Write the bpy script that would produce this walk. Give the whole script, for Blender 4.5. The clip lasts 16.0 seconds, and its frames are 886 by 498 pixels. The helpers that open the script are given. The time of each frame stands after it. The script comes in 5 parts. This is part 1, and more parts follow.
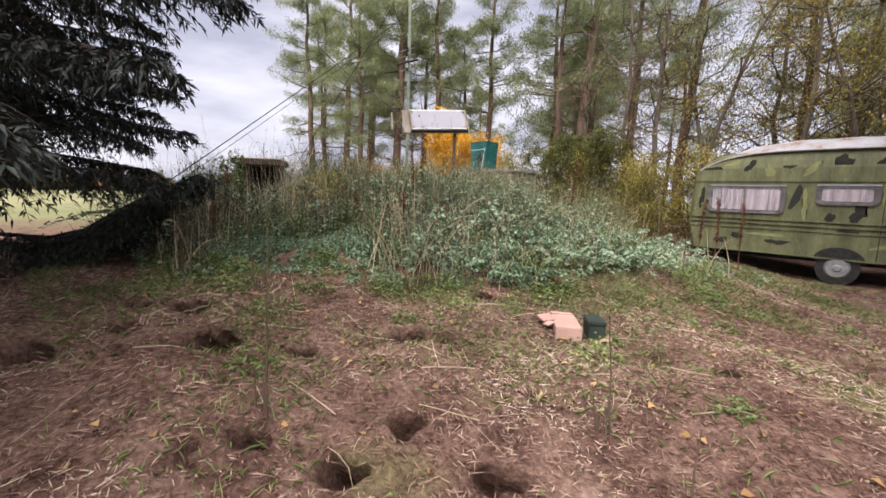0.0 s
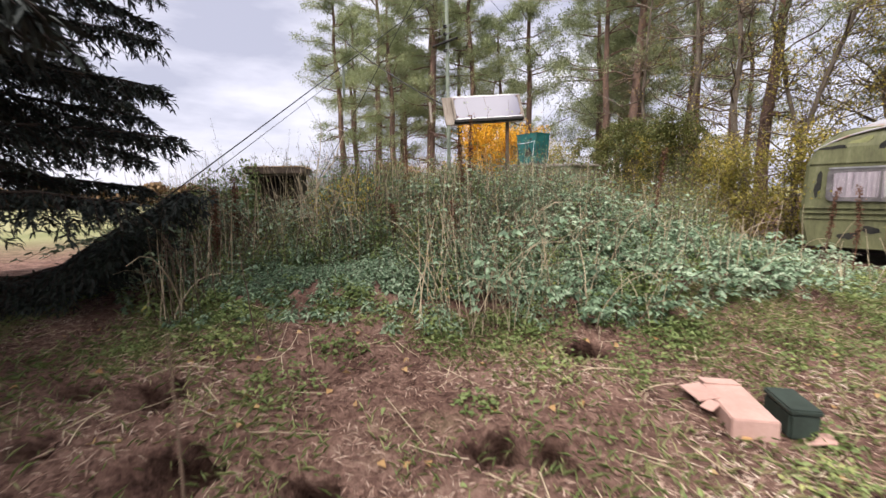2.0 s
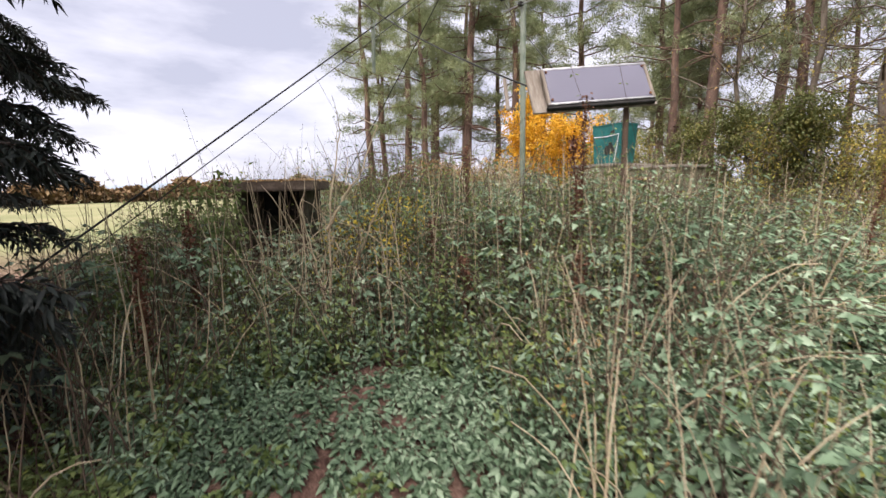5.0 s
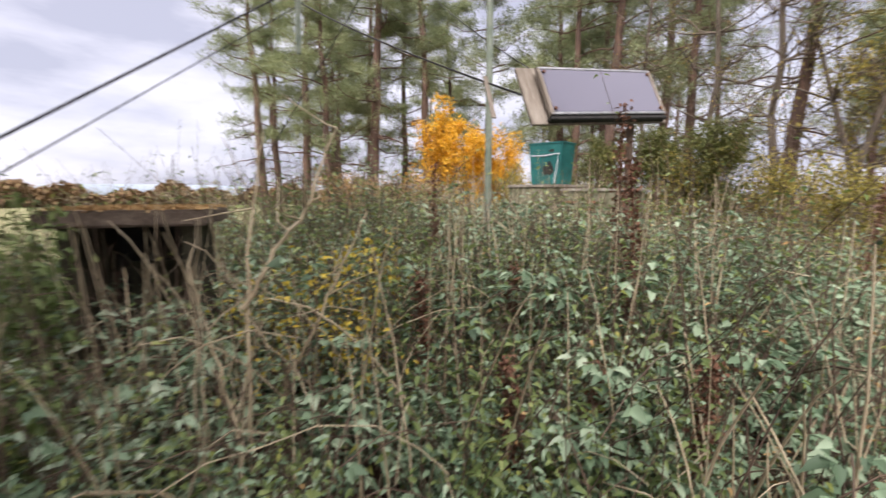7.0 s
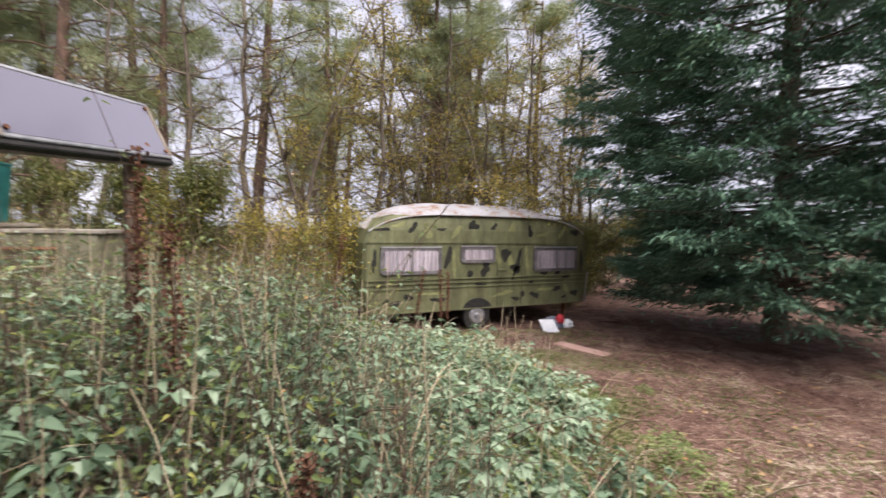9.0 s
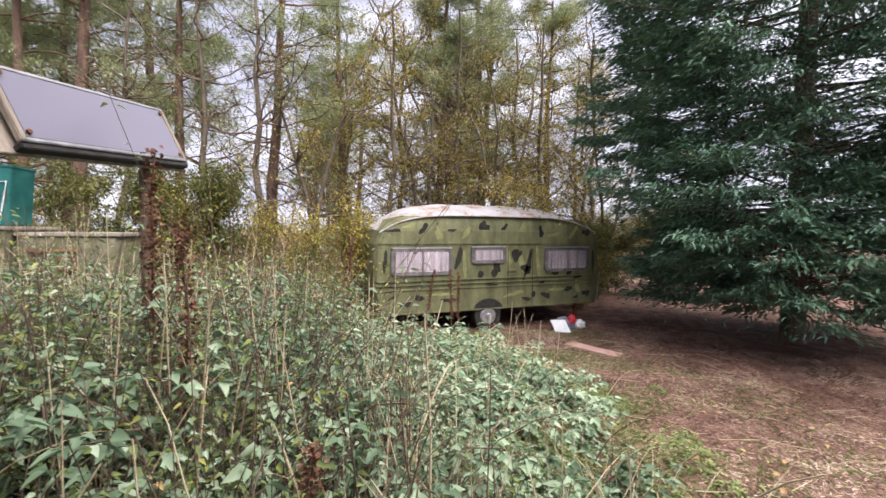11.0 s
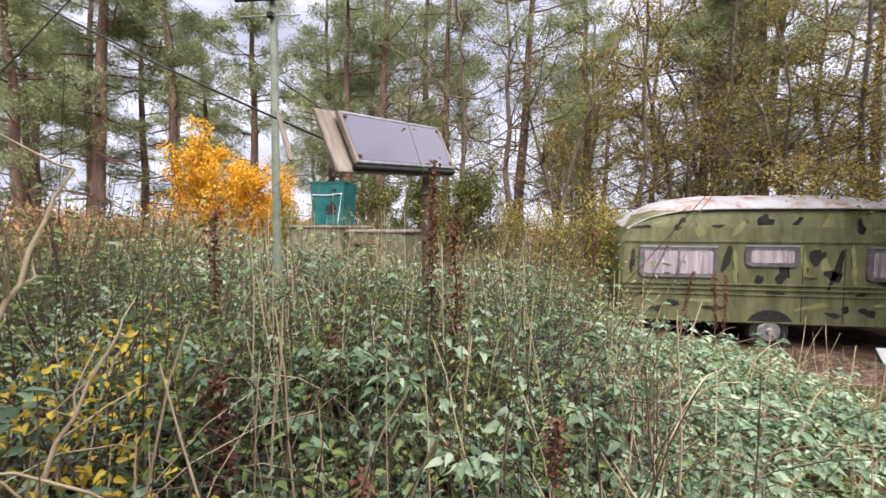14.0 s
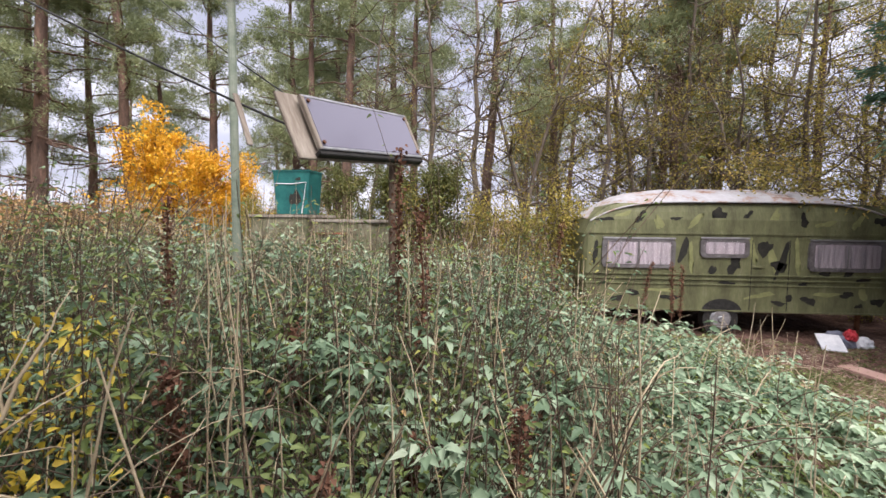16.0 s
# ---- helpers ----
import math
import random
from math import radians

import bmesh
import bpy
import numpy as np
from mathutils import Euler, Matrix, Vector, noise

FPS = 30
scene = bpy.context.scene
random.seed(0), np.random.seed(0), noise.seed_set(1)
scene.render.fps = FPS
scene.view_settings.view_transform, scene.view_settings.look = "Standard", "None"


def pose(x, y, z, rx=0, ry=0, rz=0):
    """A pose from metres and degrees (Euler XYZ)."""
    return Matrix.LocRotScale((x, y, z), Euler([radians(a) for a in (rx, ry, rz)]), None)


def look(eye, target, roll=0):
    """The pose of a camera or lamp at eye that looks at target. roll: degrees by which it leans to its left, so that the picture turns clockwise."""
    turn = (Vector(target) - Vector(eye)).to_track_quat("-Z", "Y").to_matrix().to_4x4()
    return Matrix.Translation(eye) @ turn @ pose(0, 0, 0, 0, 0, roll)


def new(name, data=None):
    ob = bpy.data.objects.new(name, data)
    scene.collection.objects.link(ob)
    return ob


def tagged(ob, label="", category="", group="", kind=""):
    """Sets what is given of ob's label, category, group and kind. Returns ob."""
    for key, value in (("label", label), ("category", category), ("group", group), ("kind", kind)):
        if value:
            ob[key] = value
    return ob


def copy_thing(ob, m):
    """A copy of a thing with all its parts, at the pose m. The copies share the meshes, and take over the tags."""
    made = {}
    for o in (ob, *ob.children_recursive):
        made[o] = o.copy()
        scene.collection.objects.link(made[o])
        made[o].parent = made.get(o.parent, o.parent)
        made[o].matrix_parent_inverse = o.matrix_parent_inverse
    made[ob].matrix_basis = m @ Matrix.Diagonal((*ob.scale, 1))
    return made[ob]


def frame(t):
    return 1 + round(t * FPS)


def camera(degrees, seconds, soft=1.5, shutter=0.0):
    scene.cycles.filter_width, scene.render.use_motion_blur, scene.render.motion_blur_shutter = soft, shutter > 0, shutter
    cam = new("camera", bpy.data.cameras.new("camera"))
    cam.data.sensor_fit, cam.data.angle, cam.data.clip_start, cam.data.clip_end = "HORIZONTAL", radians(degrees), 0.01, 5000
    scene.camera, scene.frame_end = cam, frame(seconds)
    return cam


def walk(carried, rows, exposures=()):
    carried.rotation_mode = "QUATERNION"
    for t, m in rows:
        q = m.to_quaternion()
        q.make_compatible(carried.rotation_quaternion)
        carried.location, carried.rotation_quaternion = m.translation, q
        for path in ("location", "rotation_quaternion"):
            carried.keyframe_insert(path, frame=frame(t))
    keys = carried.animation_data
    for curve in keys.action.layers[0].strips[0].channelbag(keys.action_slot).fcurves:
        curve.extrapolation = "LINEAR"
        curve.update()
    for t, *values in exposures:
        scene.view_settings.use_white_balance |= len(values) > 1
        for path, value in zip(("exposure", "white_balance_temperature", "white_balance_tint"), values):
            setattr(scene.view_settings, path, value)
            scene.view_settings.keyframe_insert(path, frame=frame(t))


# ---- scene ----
cam = camera(92.1, 16.0, shutter=0.4)
PATH = [
    (0, (2.542, -10.497, 1.715), (1.132, -9.102, 1.457), 1.9),
    (0.5, (2.485, -10.441, 1.69), (1.087, -9.054, 1.338), 2.2),
    (1, (2.136, -10.243, 1.669), (0.789, -8.8, 1.348), 2.1),
    (1.5, (1.822, -10.084, 1.74), (0.409, -8.708, 1.412), 1.1),
    (2, (1.357, -9.753, 1.79), (-0.162, -8.479, 1.527), -1.0),
    (2.5, (0.855, -9.529, 1.792), (-0.605, -8.197, 1.479), -1.5),
    (3, (0.471, -9.244, 1.791), (-0.838, -7.778, 1.422), -2.6),
    (3.5, (0.099, -8.947, 1.896), (-1.301, -7.592, 1.445), -1.2),
    (4, (-0.117, -8.812, 1.97), (-1.692, -7.625, 1.635), -2.1),
    (6.3, (-1.594, -8.699, 2.256), (-3.156, -7.476, 2.003), 0.5),
    (6.5, (-1.716, -8.67, 2.236), (-3.205, -7.359, 1.986), 0.2),
    (7, (-1.998, -8.345, 2.273), (-3.254, -6.809, 2.018), -0.1),
    (7.5, (-2.033, -8.224, 2.316), (-2.821, -6.409, 2.023), 1.1),
    (8, (-2.184, -8.187, 2.358), (-2.294, -6.201, 2.15), -0.1),
    (8.5, (-2.19, -8.158, 2.384), (-1.787, -6.203, 2.251), 1.3),
    (9, (-2.332, -8.035, 2.439), (-1.512, -6.213, 2.348), 1.0),
    (9.2, (-2.315, -8.062, 2.424), (-1.406, -6.282, 2.336), 2.7),
    (11.3, (-2.309, -8.091, 2.417), (-1.626, -6.213, 2.334), -0.7),
    (11.5, (-2.201, -8.13, 2.415), (-1.626, -6.216, 2.331), -0.4),
    (12, (-2.196, -8.152, 2.382), (-1.786, -6.197, 2.288), 0.2),
    (12.5, (-2.227, -8.157, 2.387), (-1.928, -6.183, 2.278), 0.4),
    (13, (-2.239, -8.172, 2.39), (-2.107, -6.178, 2.292), 0.4),
    (13.5, (-2.305, -8.176, 2.398), (-2.439, -6.183, 2.304), 0.3),
    (14, (-2.34, -8.189, 2.394), (-2.656, -6.217, 2.294), 0.2),
    (14.5, (-2.345, -8.192, 2.397), (-2.703, -6.227, 2.297), 0.1),
    (15, (-2.345, -8.175, 2.396), (-2.669, -6.205, 2.287), 0.2),
    (15.5, (-2.343, -8.172, 2.383), (-2.588, -6.191, 2.252), 0.6),
    (16, (-2.336, -8.159, 2.382), (-2.503, -6.171, 2.243), 0.6),
]
walk(cam, [(t, look(eye, target, roll)) for t, eye, target, roll in PATH],
     exposures=[(0, 0.76, 6450, 15), (3, 0.88, 6450, 15), (9, 0.96, 6420, 16), (11.5, 1.16, 6380, 16), (13.5, 1.12, 6350, 16), (16, 0.94, 6300, 16)])

# ---- light ----
world = bpy.data.worlds.new("overcast_sky")
scene.world = world
world.use_nodes = True
wn, wl = world.node_tree.nodes, world.node_tree.links
wn.clear()
w_out, w_bg, w_sky = wn.new("ShaderNodeOutputWorld"), wn.new("ShaderNodeBackground"), wn.new("ShaderNodeTexSky")
w_sky.sky_type, w_sky.sun_disc = "NISHITA", False
w_sky.sun_elevation, w_sky.sun_rotation = radians(61), radians(155)
w_sky.air_density, w_sky.dust_density = 1.0, 2.0
w_co, w_map, w_noise, w_ramp = wn.new("ShaderNodeTexCoord"), wn.new("ShaderNodeMapping"), wn.new("ShaderNodeTexNoise"), wn.new("ShaderNodeValToRGB")
w_map.inputs["Scale"].default_value = (1.0, 1.0, 3.6)
w_noise.inputs["Scale"].default_value, w_noise.inputs["Detail"].default_value, w_noise.inputs["Roughness"].default_value = 2.6, 7, 0.55
w_ramp.color_ramp.elements[0].position, w_ramp.color_ramp.elements[0].color = 0.36, (3.5, 3.6, 4.3, 1)
w_ramp.color_ramp.elements[1].position, w_ramp.color_ramp.elements[1].color = 0.62, (6.0, 6.0, 6.6, 1)
w_mix = wn.new("ShaderNodeMixRGB")
w_mix.inputs["Fac"].default_value = 0.9
wl.new(w_co.outputs["Generated"], w_map.inputs["Vector"])
wl.new(w_map.outputs["Vector"], w_noise.inputs["Vector"])
wl.new(w_noise.outputs["Fac"], w_ramp.inputs["Fac"])
wl.new(w_sky.outputs["Color"], w_mix.inputs["Color1"])
wl.new(w_ramp.outputs["Color"], w_mix.inputs["Color2"])
wl.new(w_mix.outputs["Color"], w_bg.inputs["Color"])
w_bg.inputs["Strength"].default_value = 0.1
wl.new(w_bg.outputs["Background"], w_out.inputs["Surface"])
sun = new("sun", bpy.data.lights.new("sun", "SUN"))
sun.data.energy, sun.data.angle, sun.data.color = 4.8, radians(65), (1.0, 0.95, 0.88)
sun.matrix_world = look((5.5, -12, 24), (0, 0, 0))

# ---- materials ----
def nodes_of(name):
    m = bpy.data.materials.new(name)
    m.use_nodes = True
    nt = m.node_tree
    return m, nt.nodes, nt.links, nt.nodes["Principled BSDF"]


def set_ramp(r, stops):
    e = r.color_ramp.elements
    while len(e) < len(stops):
        e.new(0.5)
    for el, (p, c) in zip(e, stops):
        el.position, el.color = p, (*c, 1)


def plain(name, stops, scale=8.0, rough=0.8, bump=0.25, metal=0.0, fine=60.0, stretch=(1, 1, 1), spec=0.3):
    """Surface with stains at one scale and grain at another."""
    m, n, l, p = nodes_of(name)
    co, mp, a, b, r = n.new("ShaderNodeTexCoord"), n.new("ShaderNodeMapping"), n.new("ShaderNodeTexNoise"), n.new("ShaderNodeTexNoise"), n.new("ShaderNodeValToRGB")
    mp.inputs["Scale"].default_value = stretch
    a.inputs["Scale"].default_value, a.inputs["Detail"].default_value, a.inputs["Roughness"].default_value = scale, 6, 0.65
    b.inputs["Scale"].default_value, b.inputs["Detail"].default_value = fine, 4
    set_ramp(r, stops)
    mix = n.new("ShaderNodeMath")
    mix.operation = "MULTIPLY_ADD"
    mix.inputs[1].default_value = 0.3
    sub = n.new("ShaderNodeMath")
    sub.operation, sub.inputs[1].default_value = "SUBTRACT", 0.15
    l.new(co.outputs["Object"], mp.inputs["Vector"])
    l.new(mp.outputs["Vector"], a.inputs["Vector"])
    l.new(mp.outputs["Vector"], b.inputs["Vector"])
    l.new(b.outputs["Fac"], mix.inputs[0])
    l.new(a.outputs["Fac"], sub.inputs[0])
    l.new(sub.outputs[0], mix.inputs[2])
    l.new(mix.outputs[0], r.inputs["Fac"])
    l.new(r.outputs["Color"], p.inputs["Base Color"])
    bp = n.new("ShaderNodeBump")
    bp.inputs["Strength"].default_value, bp.inputs["Distance"].default_value = bump, 0.01
    l.new(mix.outputs[0], bp.inputs["Height"])
    l.new(bp.outputs["Normal"], p.inputs["Normal"])
    p.inputs["Roughness"].default_value, p.inputs["Metallic"].default_value, p.inputs["Specular IOR Level"].default_value = rough, metal, spec
    return m


def leafy(name, stops, rough=0.55, through_light=0.25, spec=0.35):
    """Foliage whose every leaf has its own tone; some light passes through."""
    m, n, l, p = nodes_of(name)
    g, r, no, add = n.new("ShaderNodeNewGeometry"), n.new("ShaderNodeValToRGB"), n.new("ShaderNodeTexNoise"), n.new("ShaderNodeMath")
    no.inputs["Scale"].default_value, no.inputs["Detail"].default_value = 0.9, 3
    co = n.new("ShaderNodeTexCoord")
    l.new(co.outputs["Object"], no.inputs["Vector"])
    add.operation, add.inputs[1].default_value = "MULTIPLY_ADD", 0.55
    sub = n.new("ShaderNodeMath")
    sub.operation, sub.inputs[1].default_value = "MULTIPLY_ADD", 1.3
    sub.inputs[2].default_value = -0.42
    l.new(no.outputs["Fac"], sub.inputs[0])
    l.new(g.outputs["Random Per Island"], add.inputs[0])
    l.new(sub.outputs[0], add.inputs[2])
    set_ramp(r, stops)
    l.new(add.outputs[0], r.inputs["Fac"])
    l.new(r.outputs["Color"], p.inputs["Base Color"])
    p.inputs["Roughness"].default_value, p.inputs["Specular IOR Level"].default_value = rough, spec
    if through_light:
        tr, mx, out = n.new("ShaderNodeBsdfTranslucent"), n.new("ShaderNodeMixShader"), n["Material Output"]
        l.new(r.outputs["Color"], tr.inputs["Color"])
        mx.inputs["Fac"].default_value = through_light
        l.new(p.outputs["BSDF"], mx.inputs[1])
        l.new(tr.outputs["BSDF"], mx.inputs[2])
        l.new(mx.outputs["Shader"], out.inputs["Surface"])
    return m


M_CONCRETE = plain("weathered_concrete", [(0.2, (0.10, 0.09, 0.075)), (0.5, (0.26, 0.23, 0.19)), (0.8, (0.40, 0.37, 0.31))], 5, 0.95, 0.5)
M_MOSS = plain("mossy_concrete", [(0.25, (0.05, 0.06, 0.03)), (0.5, (0.17, 0.16, 0.10)), (0.75, (0.30, 0.28, 0.22))], 6, 0.95, 0.6)
# concrete of the vent shaft, with the shade of its inside in the colour
M_SHAFT = plain("shade_darkened_concrete", [(0.25, (0.02, 0.02, 0.014)), (0.5, (0.06, 0.055, 0.036)), (0.75, (0.12, 0.105, 0.075))], 6, 0.95, 0.6)
M_CAPSLAB = plain("lichened_brown_concrete", [(0.25, (0.06, 0.045, 0.035)), (0.5, (0.15, 0.115, 0.09)), (0.75, (0.27, 0.215, 0.17))], 7, 0.95, 0.6)
M_CAMOLIGHT = plain("pale_green_paint", [(0.25, (0.14, 0.15, 0.06)), (0.7, (0.28, 0.29, 0.13))], 5, 0.6, 0.06)
M_DARK = plain("black_rubber", [(0.3, (0.012, 0.012, 0.012)), (0.7, (0.04, 0.038, 0.035))], 9, 0.8, 0.3)
M_STEEL = plain("dull_aluminium", [(0.3, (0.28, 0.28, 0.29)), (0.7, (0.5, 0.5, 0.51))], 12, 0.4, 0.1, 0.7)
M_TEAL = plain("teal_paint", [(0.18, (0.010, 0.045, 0.042)), (0.45, (0.012, 0.10, 0.095)), (0.75, (0.03, 0.16, 0.145))], 4, 0.5, 0.15)
M_RUST = plain("rust", [(0.3, (0.07, 0.03, 0.018)), (0.7, (0.22, 0.09, 0.04))], 14, 0.9, 0.5)
M_WOODGREY = plain("grey_weathered_wood", [(0.25, (0.11, 0.088, 0.068)), (0.5, (0.22, 0.185, 0.15)), (0.75, (0.36, 0.32, 0.27))], 5, 0.85, 0.2, stretch=(3, 3, 0.5), fine=25)
M_MAST = plain("grey_green_mast_paint", [(0.25, (0.13, 0.17, 0.13)), (0.5, (0.24, 0.28, 0.22)), (0.8, (0.36, 0.37, 0.31))], 6, 0.6, 0.2)
M_CARD = plain("cardboard", [(0.3, (0.34, 0.205, 0.17)), (0.7, (0.47, 0.31, 0.26))], 3, 0.85, 0.1)
M_BOXGREEN = plain("dark_green_plastic", [(0.3, (0.018, 0.025, 0.02)), (0.7, (0.04, 0.055, 0.045))], 6, 0.5, 0.1)
M_WHITEPLASTIC = plain("white_plastic", [(0.3, (0.55, 0.56, 0.6)), (0.7, (0.8, 0.8, 0.82))], 6, 0.4, 0.3)
M_REDPLASTIC = plain("red_plastic", [(0.3, (0.35, 0.02, 0.03)), (0.7, (0.5, 0.05, 0.06))], 6, 0.4, 0.3)
M_BLUEGREY = plain("blue_grey_plastic", [(0.3, (0.08, 0.09, 0.13)), (0.7, (0.25, 0.26, 0.32))], 9, 0.45, 0.4)
M_CAMOGREEN = plain("olive_camouflage_paint", [(0.22, (0.05, 0.05, 0.025)), (0.42, (0.105, 0.108, 0.055)), (0.58, (0.15, 0.155, 0.075)), (0.8, (0.25, 0.24, 0.16))], 2.2, 0.6, 0.06, fine=26, stretch=(1.6, 1, 0.45))
M_CAMODARK = plain("dark_camouflage_paint", [(0.3, (0.010, 0.010, 0.010)), (0.7, (0.035, 0.034, 0.026))], 6, 0.65, 0.05)
M_ROOF = plain("peeling_white_roof_paint", [(0.32, (0.17, 0.08, 0.05)), (0.41, (0.30, 0.22, 0.18)), (0.47, (0.32, 0.31, 0.32)), (0.8, (0.45, 0.45, 0.48))], 2.6, 0.6, 0.2, fine=16)
M_CURTAIN = plain("dirty_net_curtain", [(0.25, (0.13, 0.12, 0.13)), (0.45, (0.25, 0.23, 0.245)), (0.8, (0.40, 0.37, 0.385))], 9, 0.9, 0.3, stretch=(1, 1, 0.08))
M_RUBBERGREY = plain("grey_window_rubber", [(0.3, (0.07, 0.065, 0.065)), (0.7, (0.16, 0.15, 0.15))], 9, 0.7, 0.1)
M_BARKPINE = plain("pine_bark", [(0.25, (0.05, 0.036, 0.03)), (0.5, (0.13, 0.085, 0.066)), (0.75, (0.26, 0.16, 0.115))], 3, 0.95, 0.8, stretch=(2, 2, 0.6), fine=30)
M_BARK = plain("grey_brown_bark", [(0.25, (0.05, 0.04, 0.03)), (0.5, (0.13, 0.105, 0.08)), (0.75, (0.22, 0.19, 0.15))], 4, 0.95, 0.7, stretch=(2, 2, 0.5), fine=30)
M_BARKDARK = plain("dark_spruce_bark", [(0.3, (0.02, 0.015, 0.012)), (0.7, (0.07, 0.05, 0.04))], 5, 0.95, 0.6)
M_DRY = plain("pale_dry_stalk", [(0.25, (0.24, 0.18, 0.11)), (0.5, (0.44, 0.36, 0.24)), (0.75, (0.60, 0.52, 0.38))], 3, 0.8, 0.1)
M_TWIG = plain("brown_twig", [(0.25, (0.05, 0.033, 0.025)), (0.7, (0.17, 0.12, 0.085))], 3, 0.85, 0.1)
M_NETTLE = leafy("nettle_and_bramble_leaf", [(0.0, (0.045, 0.07, 0.042)), (0.3, (0.10, 0.16, 0.09)), (0.55, (0.20, 0.29, 0.175)), (0.78, (0.35, 0.44, 0.30)), (1.0, (0.47, 0.52, 0.38))])
M_OLIVE = leafy("yellowing_leaf", [(0.0, (0.07, 0.10, 0.025)), (0.4, (0.15, 0.205, 0.045)), (0.7, (0.29, 0.32, 0.08)), (1.0, (0.46, 0.40, 0.10))], through_light=0.35)
M_WEED = leafy("bright_low_weed_leaf", [(0.0, (0.06, 0.09, 0.02)), (0.4, (0.13, 0.18, 0.055)), (0.75, (0.24, 0.30, 0.11)), (1.0, (0.40, 0.42, 0.15))], through_light=0.35)
M_MUSTARD = leafy("mustard_leaf", [(0.0, (0.10, 0.10, 0.025)), (0.4, (0.24, 0.22, 0.045)), (0.7, (0.42, 0.34, 0.07)), (1.0, (0.60, 0.45, 0.10))], through_light=0.4)
M_EVERGREEN = leafy("dark_olive_bush_leaf", [(0.0, (0.04, 0.05, 0.015)), (0.5, (0.10, 0.115, 0.03)), (1.0, (0.24, 0.21, 0.06))], through_light=0.25)
M_SPRIG = leafy("pale_yellow_dying_leaf", [(0.0, (0.35, 0.25, 0.03)), (0.5, (0.58, 0.44, 0.05)), (1.0, (0.72, 0.60, 0.12))], through_light=0.35)
M_GOLD = leafy("golden_leaf", [(0.0, (0.40, 0.20, 0.01)), (0.5, (0.70, 0.38, 0.02)), (1.0, (0.82, 0.54, 0.06))], through_light=0.35)
M_AUTUMN = leafy("sparse_autumn_leaf", [(0.0, (0.108, 0.101, 0.034)), (0.35, (0.230, 0.203, 0.054)), (0.65, (0.446, 0.338, 0.081)), (1.0, (0.608, 0.378, 0.108))], through_light=0.35)
M_PINE = leafy("pine_needles", [(0.0, (0.12, 0.15, 0.08)), (0.5, (0.25, 0.29, 0.15)), (1.0, (0.42, 0.45, 0.24))], 0.6, 0.3)
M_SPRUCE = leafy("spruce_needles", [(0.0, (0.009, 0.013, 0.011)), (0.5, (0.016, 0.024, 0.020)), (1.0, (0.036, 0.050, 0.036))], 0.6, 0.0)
M_CYPRESS = leafy("cypress_sprays", [(0.0, (0.05, 0.11, 0.075)), (0.5, (0.12, 0.23, 0.15)), (1.0, (0.27, 0.43, 0.28))], 0.6, 0.1)
M_GRASS = leafy("rough_grass", [(0.0, (0.07, 0.11, 0.03)), (0.45, (0.16, 0.215, 0.065)), (0.75, (0.29, 0.29, 0.13)), (1.0, (0.46, 0.37, 0.22))])
M_LITTER = leafy("needle_litter", [(0.0, (0.05, 0.024, 0.018)), (0.3, (0.11, 0.062, 0.048)), (0.55, (0.25, 0.155, 0.118)), (0.8, (0.48, 0.37, 0.29)), (1.0, (0.68, 0.60, 0.49))], 0.9, 0.0, 0.1)
M_DOCK = leafy("dead_dock_seed", [(0.0, (0.06, 0.03, 0.02)), (0.5, (0.15, 0.075, 0.05)), (1.0, (0.27, 0.15, 0.095))], 0.9, 0.1, 0.1)
M_BRACKEN = leafy("tawny_dead_bracken", [(0.0, (0.192, 0.108, 0.048)), (0.5, (0.384, 0.240, 0.108)), (1.0, (0.540, 0.396, 0.204))], 0.9, 0.2, 0.1)
M_HEDGE = leafy("distant_brown_hedge", [(0.0, (0.09, 0.058, 0.032)), (0.5, (0.17, 0.11, 0.06)), (1.0, (0.24, 0.17, 0.09))], 0.9, 0.0, 0.1)
M_HILL = plain("hazy_distant_hill", [(0.3, (0.26, 0.31, 0.38)), (0.7, (0.36, 0.40, 0.46))], 0.004, 1.0, 0.0, fine=0.02)
# panel glass: the lavender base colour stands in for reflected bright sky
m, n, l, p = nodes_of("sky_tinted_panel_glass")
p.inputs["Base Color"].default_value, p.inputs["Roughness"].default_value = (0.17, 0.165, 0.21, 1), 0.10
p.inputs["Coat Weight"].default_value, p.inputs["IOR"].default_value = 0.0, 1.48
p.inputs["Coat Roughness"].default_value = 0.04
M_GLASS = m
m, n, l, p = nodes_of("window_acrylic")
p.inputs["Base Color"].default_value, p.inputs["Roughness"].default_value = (0.9, 0.88, 0.9, 1), 0.12
p.inputs["Transmission Weight"].default_value, p.inputs["IOR"].default_value = 1.0, 1.1
M_PANE = m

# ground: needle litter by the pines, moss and soil on the mound, pale field far out
m, n, l, p = nodes_of("litter_and_field_soil")
co, sep = n.new("ShaderNodeTexCoord"), n.new("ShaderNodeSeparateXYZ")
a, b, c = n.new("ShaderNodeTexNoise"), n.new("ShaderNodeTexNoise"), n.new("ShaderNodeTexNoise")
a.inputs["Scale"].default_value, a.inputs["Detail"].default_value, a.inputs["Roughness"].default_value = 26, 8, 0.75
b.inputs["Scale"].default_value, b.inputs["Detail"].default_value = 0.8, 5
c.inputs["Scale"].default_value, c.inputs["Detail"].default_value = 0.05, 6
r1, r2, r3, mx1, mx2 = n.new("ShaderNodeValToRGB"), n.new("ShaderNodeValToRGB"), n.new("ShaderNodeValToRGB"), n.new("ShaderNodeMixRGB"), n.new("ShaderNodeMixRGB")
